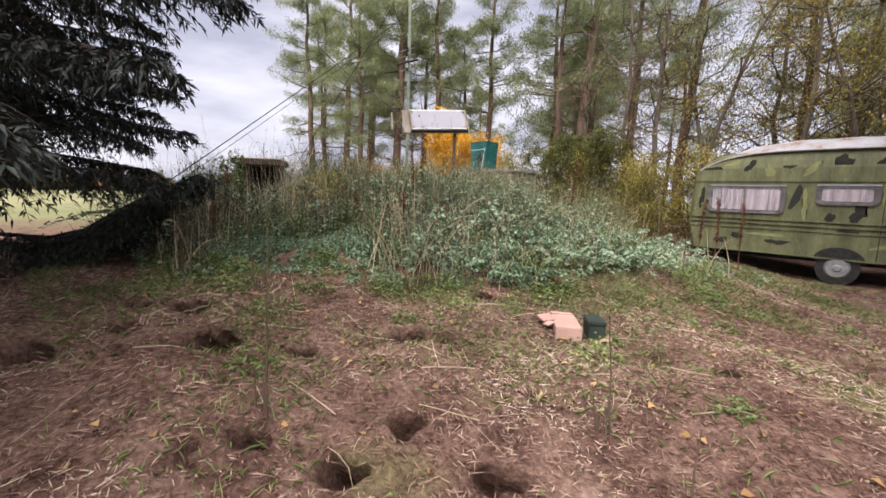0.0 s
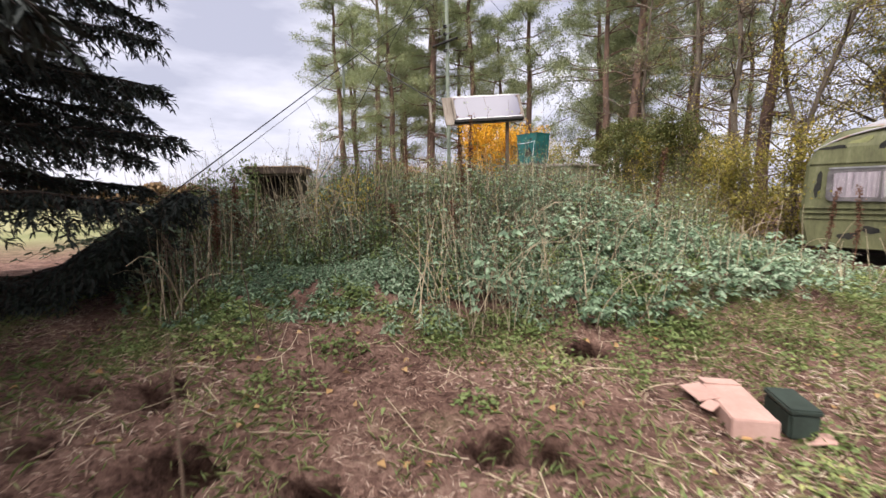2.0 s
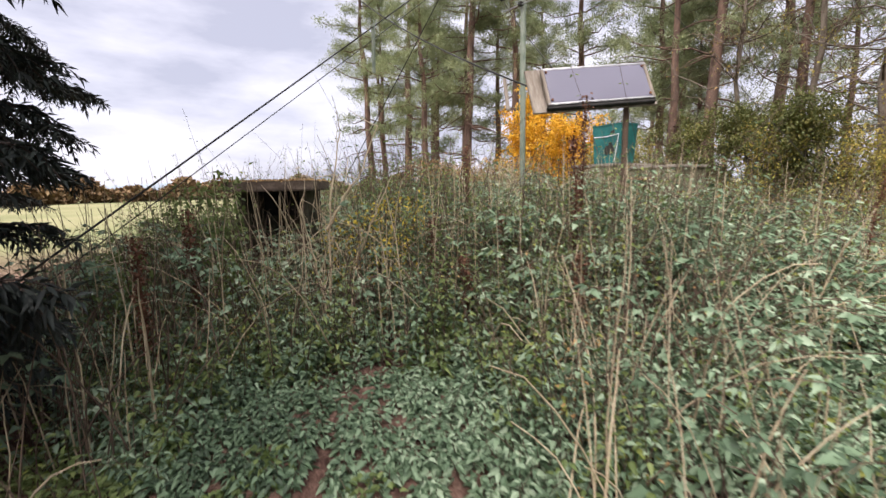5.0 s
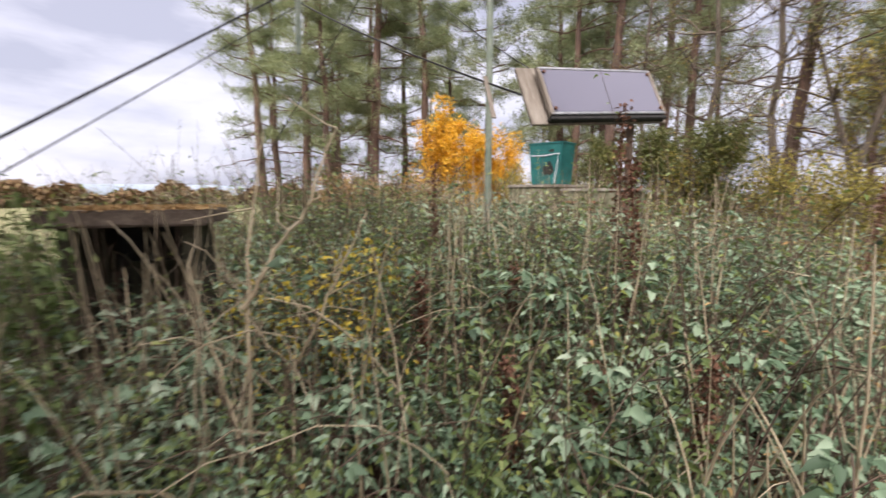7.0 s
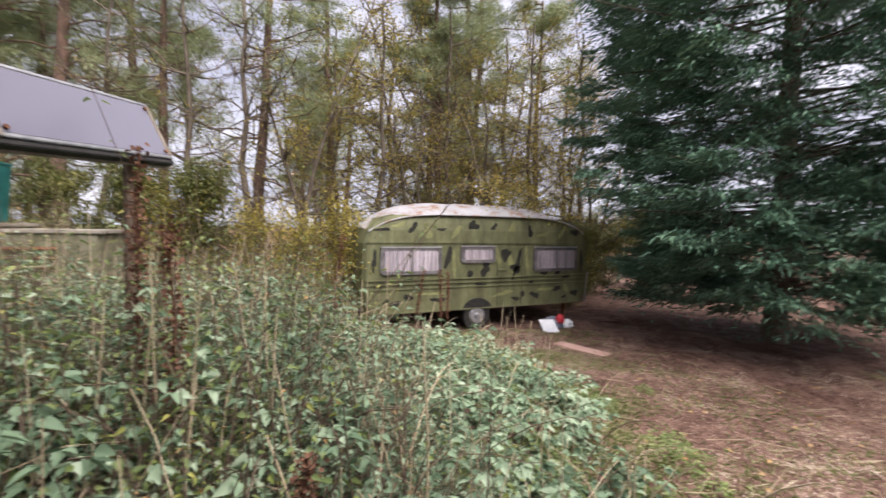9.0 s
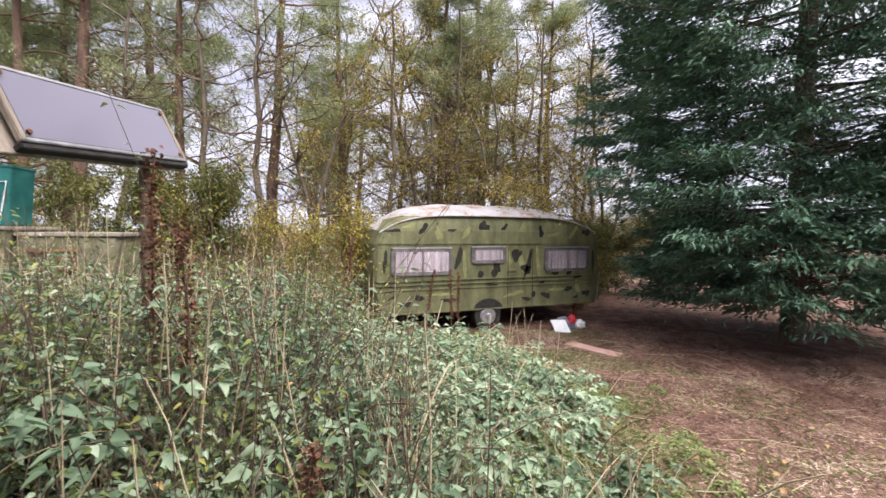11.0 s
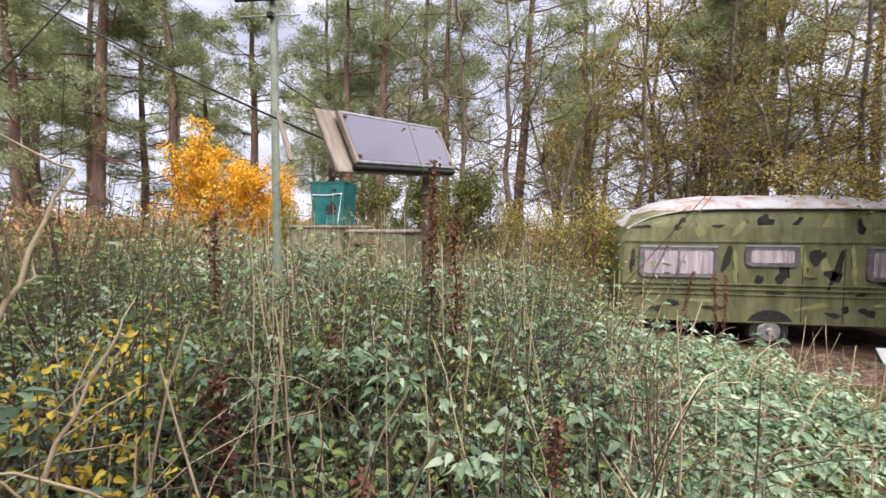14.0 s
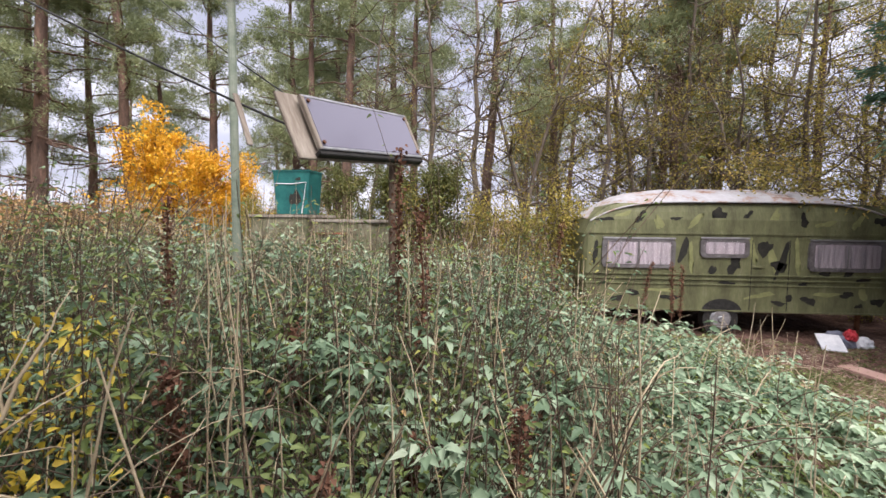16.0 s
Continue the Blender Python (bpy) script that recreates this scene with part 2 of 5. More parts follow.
set_ramp(r1, [(0.3, (0.03, 0.016, 0.012)), (0.44, (0.11, 0.063, 0.049)), (0.58, (0.22, 0.138, 0.107)), (0.74, (0.37, 0.28, 0.22))])
set_ramp(r2, [(0.35, (0.06, 0.075, 0.025)), (0.55, (0.13, 0.15, 0.05)), (0.75, (0.24, 0.21, 0.12))])
gm = n.new("ShaderNodeTexNoise")
gm.inputs["Scale"].default_value, gm.inputs["Detail"].default_value, gm.inputs["Roughness"].default_value = 3.2, 6, 0.7
l.new(co.outputs["Object"], gm.inputs["Vector"])
av = n.new("ShaderNodeMath")
av.operation, av.inputs[1].default_value = "MULTIPLY_ADD", 0.75
av2 = n.new("ShaderNodeMath")
av2.operation, av2.inputs[1].default_value, av2.inputs[2].default_value = "MULTIPLY_ADD", 0.62, -0.22
l.new(gm.outputs["Fac"], av2.inputs[0])
l.new(av2.outputs[0], av.inputs[2])
set_ramp(r3, [(0.35, (0.16, 0.17, 0.08)), (0.65, (0.27, 0.25, 0.14))])
sm = n.new("ShaderNodeMapRange")
sm.inputs[1].default_value, sm.inputs[2].default_value = 0.63, 0.8
fm = n.new("ShaderNodeMapRange")
fm.inputs[1].default_value, fm.inputs[2].default_value = -13, -20
for nn in (a, b, c):
    l.new(co.outputs["Object"], nn.inputs["Vector"])
l.new(co.outputs["Object"], sep.inputs[0])
l.new(a.outputs["Fac"], av.inputs[0])
l.new(av.outputs[0], r1.inputs["Fac"])
l.new(a.outputs["Fac"], r2.inputs["Fac"])
l.new(c.outputs["Fac"], r3.inputs["Fac"])
l.new(b.outputs["Fac"], sm.inputs[0])
l.new(sm.outputs[0], mx1.inputs["Fac"])
l.new(r1.outputs["Color"], mx1.inputs["Color1"])
l.new(r2.outputs["Color"], mx1.inputs["Color2"])
l.new(sep.outputs["X"], fm.inputs[0])
l.new(fm.outputs[0], mx2.inputs["Fac"])
l.new(mx1.outputs["Color"], mx2.inputs["Color1"])
l.new(r3.outputs["Color"], mx2.inputs["Color2"])
l.new(mx2.outputs["Color"], p.inputs["Base Color"])
bp = n.new("ShaderNodeBump")
bp.inputs["Strength"].default_value, bp.inputs["Distance"].default_value = 0.8, 0.03
l.new(a.outputs["Fac"], bp.inputs["Height"])
l.new(bp.outputs["Normal"], p.inputs["Normal"])
p.inputs["Roughness"].default_value = 0.95
p.inputs["Specular IOR Level"].default_value = 0.1
M_GROUND = m

# ---- helpers for meshes ----
rng = np.random.default_rng(7)


def mesh_object(name, V, F, mat, parent=None, label="", smooth=False):
    """An object from arrays of vertices (n, 3) and faces (m, 3 or 4)."""
    me = bpy.data.meshes.new(name)
    V, F = np.asarray(V, dtype=np.float32), np.asarray(F, dtype=np.int32)
    k = F.shape[1]
    me.vertices.add(len(V))
    me.vertices.foreach_set("co", V.ravel())
    me.loops.add(F.size)
    me.loops.foreach_set("vertex_index", F.ravel())
    me.polygons.add(len(F))
    me.polygons.foreach_set("loop_start", np.arange(0, F.size, k, dtype=np.int32))
    me.update(calc_edges=True)
    if smooth:
        me.polygons.foreach_set("use_smooth", np.ones(len(F), dtype=bool))
    me.materials.append(mat)
    ob = new(name, me)
    if parent:
        ob.parent = parent
    if label:
        ob["label"] = label
    return ob


def part(name, bm, mat, parent=None, label="", smooth=False):
    me = bpy.data.meshes.new(name)
    bm.normal_update()
    bm.to_mesh(me)
    bm.free()
    me.materials.append(mat)
    if smooth:
        for f in me.polygons:
            f.use_smooth = True
    ob = new(name, me)
    if parent:
        ob.parent = parent
    if label:
        ob["label"] = label
    return ob


def empty(name, m, label, category, group="", kind=""):
    ob = new(name)
    ob.matrix_world = m
    return tagged(ob, label, category, group, kind)


def box(sx, sy, sz, at=(0, 0, 0), bevel=0.006, m=None):
    """A bevelled block centred at a place."""
    bm = bmesh.new()
    bmesh.ops.create_cube(bm, size=1, matrix=Matrix.Translation(at) @ (m or Matrix()) @ Matrix.Diagonal((sx, sy, sz, 1)))
    if bevel:
        bmesh.ops.bevel(bm, geom=bm.edges[:], offset=bevel, segments=2, affect="EDGES")
    return bm


def cyl(r0, r1, h, m=None, seg=16, bevel=0.0):
    bm = bmesh.new()
    bmesh.ops.create_cone(bm, cap_ends=True, segments=seg, radius1=r0, radius2=r1, depth=h, matrix=m or Matrix())
    return bm


def tubes(lines, radii, sides=4):
    """Vertices and faces of tapered tubes along polylines (n, k, 3)."""
    lines = np.asarray(lines, dtype=float)
    radii = np.broadcast_to(np.asarray(radii, dtype=float), lines.shape[:2])
    nn, k, _ = lines.shape
    tan = np.gradient(lines, axis=1)
    tan /= np.linalg.norm(tan, axis=2, keepdims=True) + 1e-9
    ref = np.where(np.abs(tan[..., 2:3]) > 0.9, np.array([1.0, 0, 0]), np.array([0, 0, 1.0]))
    ref = np.broadcast_to(ref[:, :1], tan.shape)
    u = np.cross(tan, ref)
    u /= np.linalg.norm(u, axis=2, keepdims=True) + 1e-9
    v = np.cross(tan, u)
    ang = np.arange(sides) * 2 * np.pi / sides
    V = lines[:, :, None] + radii[:, :, None, None] * (np.cos(ang)[:, None] * u[:, :, None] + np.sin(ang)[:, None] * v[:, :, None])
    idx = np.arange(nn * k * sides).reshape(nn, k, sides)
    nx = np.roll(idx, -1, axis=2)
    F = np.stack([idx[:, :-1], nx[:, :-1], nx[:, 1:], idx[:, 1:]], axis=-1).reshape(-1, 4)
    return V.reshape(-1, 3), F


def unit(a):
    return a / (np.linalg.norm(a, axis=-1, keepdims=True) + 1e-9)


def leaves(P, D, L, W, fold=0.25, droop=0.15, oval=False):
    """Folded, pointed leaves at P along D: two triangles each."""
    P, D = np.asarray(P, float), unit(np.asarray(D, float))
    nn = len(P)
    L, W = np.broadcast_to(L, nn)[:, None], np.broadcast_to(W, nn)[:, None]
    side = unit(np.cross(D, rng.normal(size=(nn, 3)) * 0.45 + np.array([0, 0, 1.0])))
    up = np.cross(side, D)
    mid = P + D * L * 0.42
    V = np.stack([P, mid + side * W * 0.5 + up * W * fold, P + D * L - np.array([0, 0, 1]) * L * droop, mid - side * W * 0.5 + up * W * fold], axis=1)
    if oval:
        a, b = P + D * L * 0.24, P + D * L * 0.60 - np.array([0, 0, 1]) * L * droop * 0.4
        V = np.stack([P, a + side * W * 0.5 + up * W * fold, b + side * W * 0.34 + up * W * fold, P + D * L - np.array([0, 0, 1]) * L * droop,
                      b - side * W * 0.34 + up * W * fold, a - side * W * 0.5 + up * W * fold], axis=1)
        i = np.arange(nn)[:, None] * 6
        return V.reshape(-1, 3), np.concatenate([i + [0, 1, 2, 3], i + [0, 3, 4, 5]], axis=0)
    i = np.arange(nn)[:, None] * 4
    F = np.concatenate([i + [0, 1, 2], i + [0, 2, 3]], axis=0)
    return V.reshape(-1, 3), F


def join(items):
    Vs, Fs, o = [], [], 0
    for V, F in items:
        Vs.append(V)
        Fs.append(F + o)
        o += len(V)
    return np.concatenate(Vs), np.concatenate(Fs)


# ---- ground ----
CONTROL = ((2.5, -10.5, .34), (.9, -7.2, .5), (-.6, -8, .62), (-1.3, -8.9, .58), (-2.7, -9.5, .72), (1.4, -9.4, .44), (.1, -8.9, .55), (-1.75, -8.6, .88),
           (-2.35, -8.1, 1.08), (-4.9, -7.6, 1.2), (-5.3, -1.4, 1.65), (-4.3, -4.8, 1.5), (-3, -5.1, 1.35), (2.3, .3, .3), (5.2, 0, .28), (-.6, 0, .45),
           (3.9, -.9, .25), (3.6, -2, .18), (5, -5, .12), (6, -9, .1), (2.5, -5, .3), (-1, -4.4, 1.0), (-2, -1, 1.0), (-8, -4, 1.3), (-7, -10, .7), (-11, -9, .1), (0, -13, .2),
           (10, 0, .2), (0, 8, .3), (-6, 5, 1.1), (-11, 3, .8), (-4, -12.5, .4), (12, -8, 0), (0, 16, 0), (-14, 12, .2), (-16, -4, 0), (-8, -16, 0), (8, -16, 0), (12, 10, 0))
CP = np.array(CONTROL)
HOLES = ((-1.43, -9.57, .19), (-.68, -9.61, .21), (-1.72, -9.87, .13), (-1.15, -10.58, .19), (-.29, -9.15, .12), (.08, -8.39, .15), (.3, -8.24, .13), (-.25, -7.07, .18),
         (1.7, -5.85, .2), (1.94, -6.88, .15), (.51, -10.09, .08), (.56, -9.82, .09), (.92, -9.14, .11), (.97, -9.56, .12), (1.49, -9.06, .12), (-1.23, -10.05, .11))
UPHILL = (-.6, .8)


def hole_weight(x, y, hole):
    hx, hy, hr = hole
    hr = hr * .78
    a = (x - hx) + .03 * np.sin(y * 31 + hx * 9)
    b = (y - hy) + .03 * np.sin(x * 27 + hy * 7)
    q = (a * a + b * b) / hr ** 2
    return np.exp(-q * q * q * .9)


def ground_z(x, y, pits=True):
    x, y = np.asarray(x, float), np.asarray(y, float)
    d2 = (x[..., None] - CP[:, 0]) ** 2 + (y[..., None] - CP[:, 1]) ** 2
    w = 1 / (d2 + 0.15) ** 1.6
    z = (w * CP[:, 2]).sum(-1) / w.sum(-1)
    far = np.sqrt((x + 1) ** 2 + (y + 3) ** 2)
    z = z * np.clip((30 - far) / 12, 0, 1)
    z = z + (0.02 * np.sin(x * 3.1 + 1.3 * np.sin(y * 2.3)) + 0.018 * np.sin(y * 4.3 + x * 1.7)) * np.clip((25 - far) / 10, 0, 1)
    if pits:
        for hole in HOLES:
            hx, hy, hr = hole
            z = z - 0.34 * hole_weight(x, y, hole)
            # spoil heap thrown out on the downhill side
            sx, sy = hx - UPHILL[0] * hr * 2.1, hy - UPHILL[1] * hr * 2.1
            z = z + .3 * hr * np.exp(-((x - sx) ** 2 + (y - sy) ** 2) / (hr * 1.3) ** 2)
    return z


def gz(x, y):
    return float(ground_z(np.array([x]), np.array([y]), False)[0])


def axis_steps(fine0, fine1):
    """Grid lines: 3.5 cm in the walked stretch, wider and wider away from it."""
    a = list(np.arange(fine0, fine1, 0.035))
    step, lo, hi = 0.06, a[0], a[-1]
    left, right = [], []
    while lo > -3000:
        lo -= step
        left.append(lo)
        hi += step
        right.append(hi)
        step *= 1.12
    return np.array(left[::-1] + a + right)


gx, gy = axis_steps(-4.0, 5.0), axis_steps(-11.0, -4.0)
XX, YY = np.meshgrid(gx, gy, indexing="ij")
ZZ = ground_z(XX, YY)
fine = (XX > -5) & (XX < 7) & (YY > -12) & (YY < 2)
ZZ = ZZ + np.where(fine, rng.normal(size=ZZ.shape) * 0.009, 0)
# the burrows run on under the turf, uphill
for hole in HOLES:
    g = hole_weight(XX, YY, hole)
    XX, YY = XX + UPHILL[0] * g * (.16 + hole[2]), YY + UPHILL[1] * g * (.16 + hole[2])
ni, nj = XX.shape
idx = np.arange(ni * nj).reshape(ni, nj)
F = np.stack([idx[:-1, :-1], idx[1:, :-1], idx[1:, 1:], idx[:-1, 1:]], axis=-1).reshape(-1, 4)
tagged(mesh_object("ground", np.stack([XX, YY, ZZ], -1).reshape(-1, 3), F, M_GROUND, smooth=True),
       "reddish-brown needle-littered soil rising into an overgrown mound", "ground", kind="structure")

# distant hill and hedge beyond the field
V, F = [], []
for i, q in enumerate(np.linspace(-1.2, 1.9, 60)):
    dx, dy = -math.cos(q), math.sin(q)
    h = 20 + 9 * math.sin(q * 3.1) + 6 * math.sin(q * 7.3)
    V += [(dx * 1500, dy * 1500, -5), (dx * 1500, dy * 1500, h), (dx * 1800, dy * 1800, -5)]
    if i:
        o = i * 3
        F += [(o - 3, o, o + 1, o - 2), (o - 2, o + 1, o + 2, o - 1)]
tagged(mesh_object("backdrop", V, F, M_HILL, smooth=True), "long hazy blue-grey hills along the horizon", "hills", kind="structure")
nh = 26000
q = rng.uniform(-0.9, 1.15, nh)
dist = rng.uniform(105, 118, nh)
P = np.stack([-np.cos(q) * dist, np.sin(q) * dist, rng.uniform(0, 1, nh) ** 0.8 * (3.2 + 1.0 * np.sin(q * 31) + 0.8 * np.sin(q * 83))], -1)
tagged(mesh_object("field_hedge", *leaves(P, rng.normal(size=(nh, 3)), 1.1, 0.9), M_HEDGE), "brown autumn hedge across the far field edge", "hedge", kind="stuff")

# ---- caravan ----
def profile(z):
    """Ends of the caravan's side at a height."""
    zs, x0 = (0.75, 1.25, 2.15, 2.42, 2.66, 2.75), (-0.28, -0.40, -0.36, -0.26, 0.0, 0.3)
    x1 = (5.05, 5.18, 5.14, 5.02, 4.72, 4.3)
    return np.interp(z, zs, x0), np.interp(z, zs, x1)


def loft_body():
    bm = bmesh.new()
    rings = []
    for z in (0.75, 0.95, 1.22, 1.25, 1.40, 1.43, 1.9, 2.15, 2.19, 2.42, 2.56, 2.66, 2.72):
        x0, x1 = profile(z)
        inset = 0.012 if z in (1.25, 1.40) else 0.0
        inset += max(0, z - 2.3) ** 2 * 0.5
        ring = []
        for x, y in ((x0 + .06, inset), (x0, .07), (x0, 2.03), (x0 + .06, 2.1 - inset), (x1 - .06, 2.1 - inset), (x1, 2.03), (x1, .07), (x1 - .06, inset)):
            ring.append(bm.verts.new((x, y, z)))
        rings.append(ring)
    for a, b in zip(rings, rings[1:]):
        for i in range(8):
            j = (i + 1) % 8
            bm.faces.new((a[j], a[i], b[i], b[j]))
    bm.faces.new(rings[0])
    bmesh.ops.recalc_face_normals(bm, faces=bm.faces[:])
    return bm


def plate(w, h, t, cx, y, cz, r):
    """An upright plate with rounded corners, facing the front."""
    bm = bmesh.new()
    ring = []
    for ox, oz, q0 in ((1, 1, 0), (-1, 1, 90), (-1, -1, 180), (1, -1, 270)):
        for k in range(6):
            q = radians(q0 + 18 * k)
            ring.append((cx + ox * (w / 2 - r) + r * math.cos(q), cz + oz * (h / 2 - r) + r * math.sin(q)))
    front = [bm.verts.new((x, y - t / 2, z)) for x, z in ring]
    back = [bm.verts.new((x, y + t / 2, z)) for x, z in ring]
    bm.faces.new(front)
    bm.faces.new(back[::-1])
    for i in range(len(ring)):
        j = (i + 1) % len(ring)
        bm.faces.new((front[j], front[i], back[i], back[j]))
    bmesh.ops.recalc_face_normals(bm, faces=bm.faces[:])
    return bm


def blob(cx, cz, w, h, turn, y):
    """An irregular brush-painted patch on the side."""
    bm = bmesh.new()
    vs, k = [], 16
    for i in range(k):
        q = 2 * math.pi * i / k
        r = 1 + 0.35 * math.sin(2.3 * q + cx * 7) + 0.25 * math.sin(5 * q + cz * 9) * random.uniform(0.3, 1)
        x, z = math.cos(q) * w / 2 * r, math.sin(q) * h / 2 * r
        c, s = math.cos(turn), math.sin(turn)
        vs.append(bm.verts.new((cx + x * c - z * s, y, cz + x * s + z * c)))
    f = bm.faces.new(vs)
    bmesh.ops.triangulate(bm, faces=[f])
    return bm


caravan = empty("caravan", pose(0, 0, 0), "old touring caravan hand-painted in olive camouflage, roof peeling", "caravan")
part("body", loft_body(), M_CAMOGREEN, caravan, "dirty olive-green side walls")
rv, rf = [], []
for i, u in enumerate(np.linspace(0, 1, 25)):
    x0, x1 = -0.28 + 0.02, 5.02
    x = x0 + (x1 - x0) * u
    rim = 2.755 - 0.36 * abs(2 * u - 1) ** 5
    for j, v in enumerate(np.linspace(0, 1, 13)):
        y = 0.04 + 2.02 * v
        rv.append((x, y, rim - 0.02 + (0.30 - 0.22 * abs(2 * u - 1) ** 4) * math.sin(math.pi * v) ** 0.8 + 0.008 * math.sin(x * 21)))
        if i and j:
            o = i * 13 + j
            rf.append((o - 14, o - 1, o, o - 13))
mesh_object("roof", rv, rf, M_ROOF, caravan, "chalky white roof with peeling rusty paint", True)
mesh_object("roof_edge_trim", *tubes([[(-0.27 + 5.3 * u, 0.03, 2.755 - 0.36 * abs(2 * u - 1) ** 5 - 0.01) for u in np.linspace(0, 1, 25)]], 0.018, 6), M_ROOF, caravan)
for z, name in ((2.17, "belt_moulding"), (1.235, "lower_moulding"), (1.33, "lower_moulding"), (1.415, "lower_moulding"), (0.76, "skirt_rail")):
    x0, x1 = profile(z)
    part(name, box(x1 - x0 - 0.1, 0.03, 0.03 if name != "belt_moulding" else 0.045, ((x0 + x1) / 2, -0.008, z), 0.008), M_CAMOGREEN, caravan)
for x0, x1, zt, zb in ((0.0, 1.2, 2.03, 1.57), (1.74, 2.48, 2.05, 1.78), (3.6, 4.75, 2.03, 1.56)):
    w, h, cx, cz = x1 - x0, zt - zb, (x0 + x1) / 2, (zt + zb) / 2
    win = part("window", plate(w + 0.11, h + 0.09, 0.05, cx, -0.012, cz, 0.10), M_RUBBERGREY, caravan, "grey rubber window surround")
    V, F = [], []
    nseg = int(w * 60)
    for i in range(nseg + 1):
        x = x0 + 0.035 + (w - 0.07) * i / nseg
        y = -0.043 - 0.005 * math.sin(i * 1.1) + 0.003 * math.sin(i * 2.7)
        edge = min(x - x0, x1 - x) - .03
        cut = .05 * (1 - math.sqrt(max(0, 1 - (1 - min(edge, .05) / .05) ** 2)))
        V += [(x, y, zb + 0.025 + cut), (x, y, zt - 0.03 - cut)]
        if i:
            F.append((2 * i - 2, 2 * i, 2 * i + 1, 2 * i - 1))
    mesh_object("curtain", V, F, M_CURTAIN, win, "grimy pale net curtain", True)
    pane = part("pane", plate(w - 0.02, h - 0.02, 0.006, cx, -0.056, cz, 0.07), M_PANE, win)
    pane.visible_shadow = False
    part("window_drip_rail", box(w + 0.10, 0.035, 0.03, (cx, -0.03, zt + 0.045), 0.008), M_STEEL, win)
    if w > 0.9:
        part("window_bar", box(0.025, 0.014, h - 0.02, (cx, -0.062, cz), 0.004), M_RUBBERGREY, win)
PATCHES = ((-0.02, 2.42, .28, .07, 0), (.62, 2.45, .14, .24, -.5), (1.25, 2.44, .2, .06, .2), (2.0, 2.5, .22, .3, -.6), (2.5, 2.5, .1, .2, -.5), (3.45, 2.42, .12, .25, .4), (4.72, 2.42, .2, .16, .2),
           (-.17, 1.8, .09, .4, 0), (1.41, 1.86, .17, .36, -.3), (1.92, 1.5, .1, .22, -.6), (2.3, 1.6, .24, .3, -.4), (2.8, 1.92, .18, .34, -.6), (3.12, 1.7, .13, .6, -.35), (3.06, 1.6, .24, .2, .3),
           (3.85, 1.47, .16, .1, .2), (4.25, 1.48, .22, .1, .3), (4.5, 1.38, .2, .1, .2), (4.25, 1.1, .26, .1, 0), (3.5, 1.28, .14, .1, 0), (2.2, 1.27, .32, .06, 0), (3.28, 1.02, .15, .1, .4),
           (3.6, .98, .22, .14, -.5), (3.1, .92, .26, .08, 0), (4.75, .98, .2, .15, .3), (1.2, .99, .34, .09, .1), (.55, 1.06, .3, .09, -.2), (4.95, 1.75, .09, .4, 0), (.25, .95, .2, .12, .4), (4.45, .9, .12, .08, 0))
for cx, cz, w, h, turn in PATCHES:
    part("camouflage_patch", blob(cx, cz, w, h, turn, max(0, cz - 2.3) ** 2 * 0.5 - 0.006), M_CAMODARK, caravan)
for cx, cz, w, h, turn in ((.3, 2.5, .3, .1, .5), (.95, 2.36, .12, .3, .5), (1.6, 2.4, .4, .1, .7), (2.95, 2.45, .12, .4, -.5), (3.8, 2.36, .3, .1, .3), (4.35, 2.4, .12, .3, -.4), (1.55, 1.72, .1, .5, .1),
                            (2.62, 1.85, .1, .5, .3), (2.95, 1.72, .12, .5, .2), (3.38, 1.75, .1, .6, .15), (1.0, 1.12, .5, .07, 0), (2.75, 1.05, .4, .1, .2), (3.9, 1.1, .4, .08, .1), (4.5, 1.15, .1, .4, .3)):
    part("camouflage_patch", blob(cx, cz, w, h, turn, max(0, cz - 2.3) ** 2 * 0.5 - 0.003), M_CAMOLIGHT, caravan, "pale green brushed paint stroke")
arch = bmesh.new()
vs = [arch.verts.new((2.12 + 0.36 * math.cos(q), -0.006, 0.72 + 0.26 * math.sin(q))) for q in np.linspace(0, math.pi, 14)]
arch.faces.new(vs[::-1])
part("wheel_arch", arch, M_DARK, caravan)
wheel = part("wheel", cyl(0.31, 0.31, 0.18, pose(2.12, 0.10, 0.60, 90), 28), M_DARK, caravan, "black road wheel")
part("rim", cyl(0.19, 0.16, 0.03, pose(2.12, -0.002, 0.60, 90), 24), M_STEEL, wheel, "dull grey steel rim")
part("hub_cap", cyl(0.07, 0.05, 0.04, pose(2.12, -0.025, 0.60, 90), 16), M_STEEL, wheel)
wheel2 = part("wheel", cyl(0.31, 0.31, 0.18, pose(2.12, 1.98, 0.60, 90), 28), M_DARK, caravan)
part("chassis", box(5.0, 0.9, 0.12, (2.4, 1.05, 0.68), 0.01), M_DARK, caravan)
for x in (0.1, 4.7):
    part("corner_steady", box(0.06, 0.06, 0.42, (x, 0.3, 0.5), 0.005), M_RUST, caravan)
part("grab_handle", box(0.22, 0.03, 0.05, (2.72, -0.02, 1.58), 0.01), M_CAMOGREEN, caravan)
part("corner_trim", box(0.03, 0.03, 0.75, (5.12, 0.0, 1.1), 0.008, pose(0, 0, 0, 0, 6, 0)), M_STEEL, caravan)
part("door_seam", box(0.012, 0.008, 1.3, (2.60, -0.003, 1.42), 0.002), M_DARK, caravan)
part("door_seam", box(0.012, 0.008, 1.3, (3.24, -0.003, 1.42), 0.002), M_DARK, caravan)

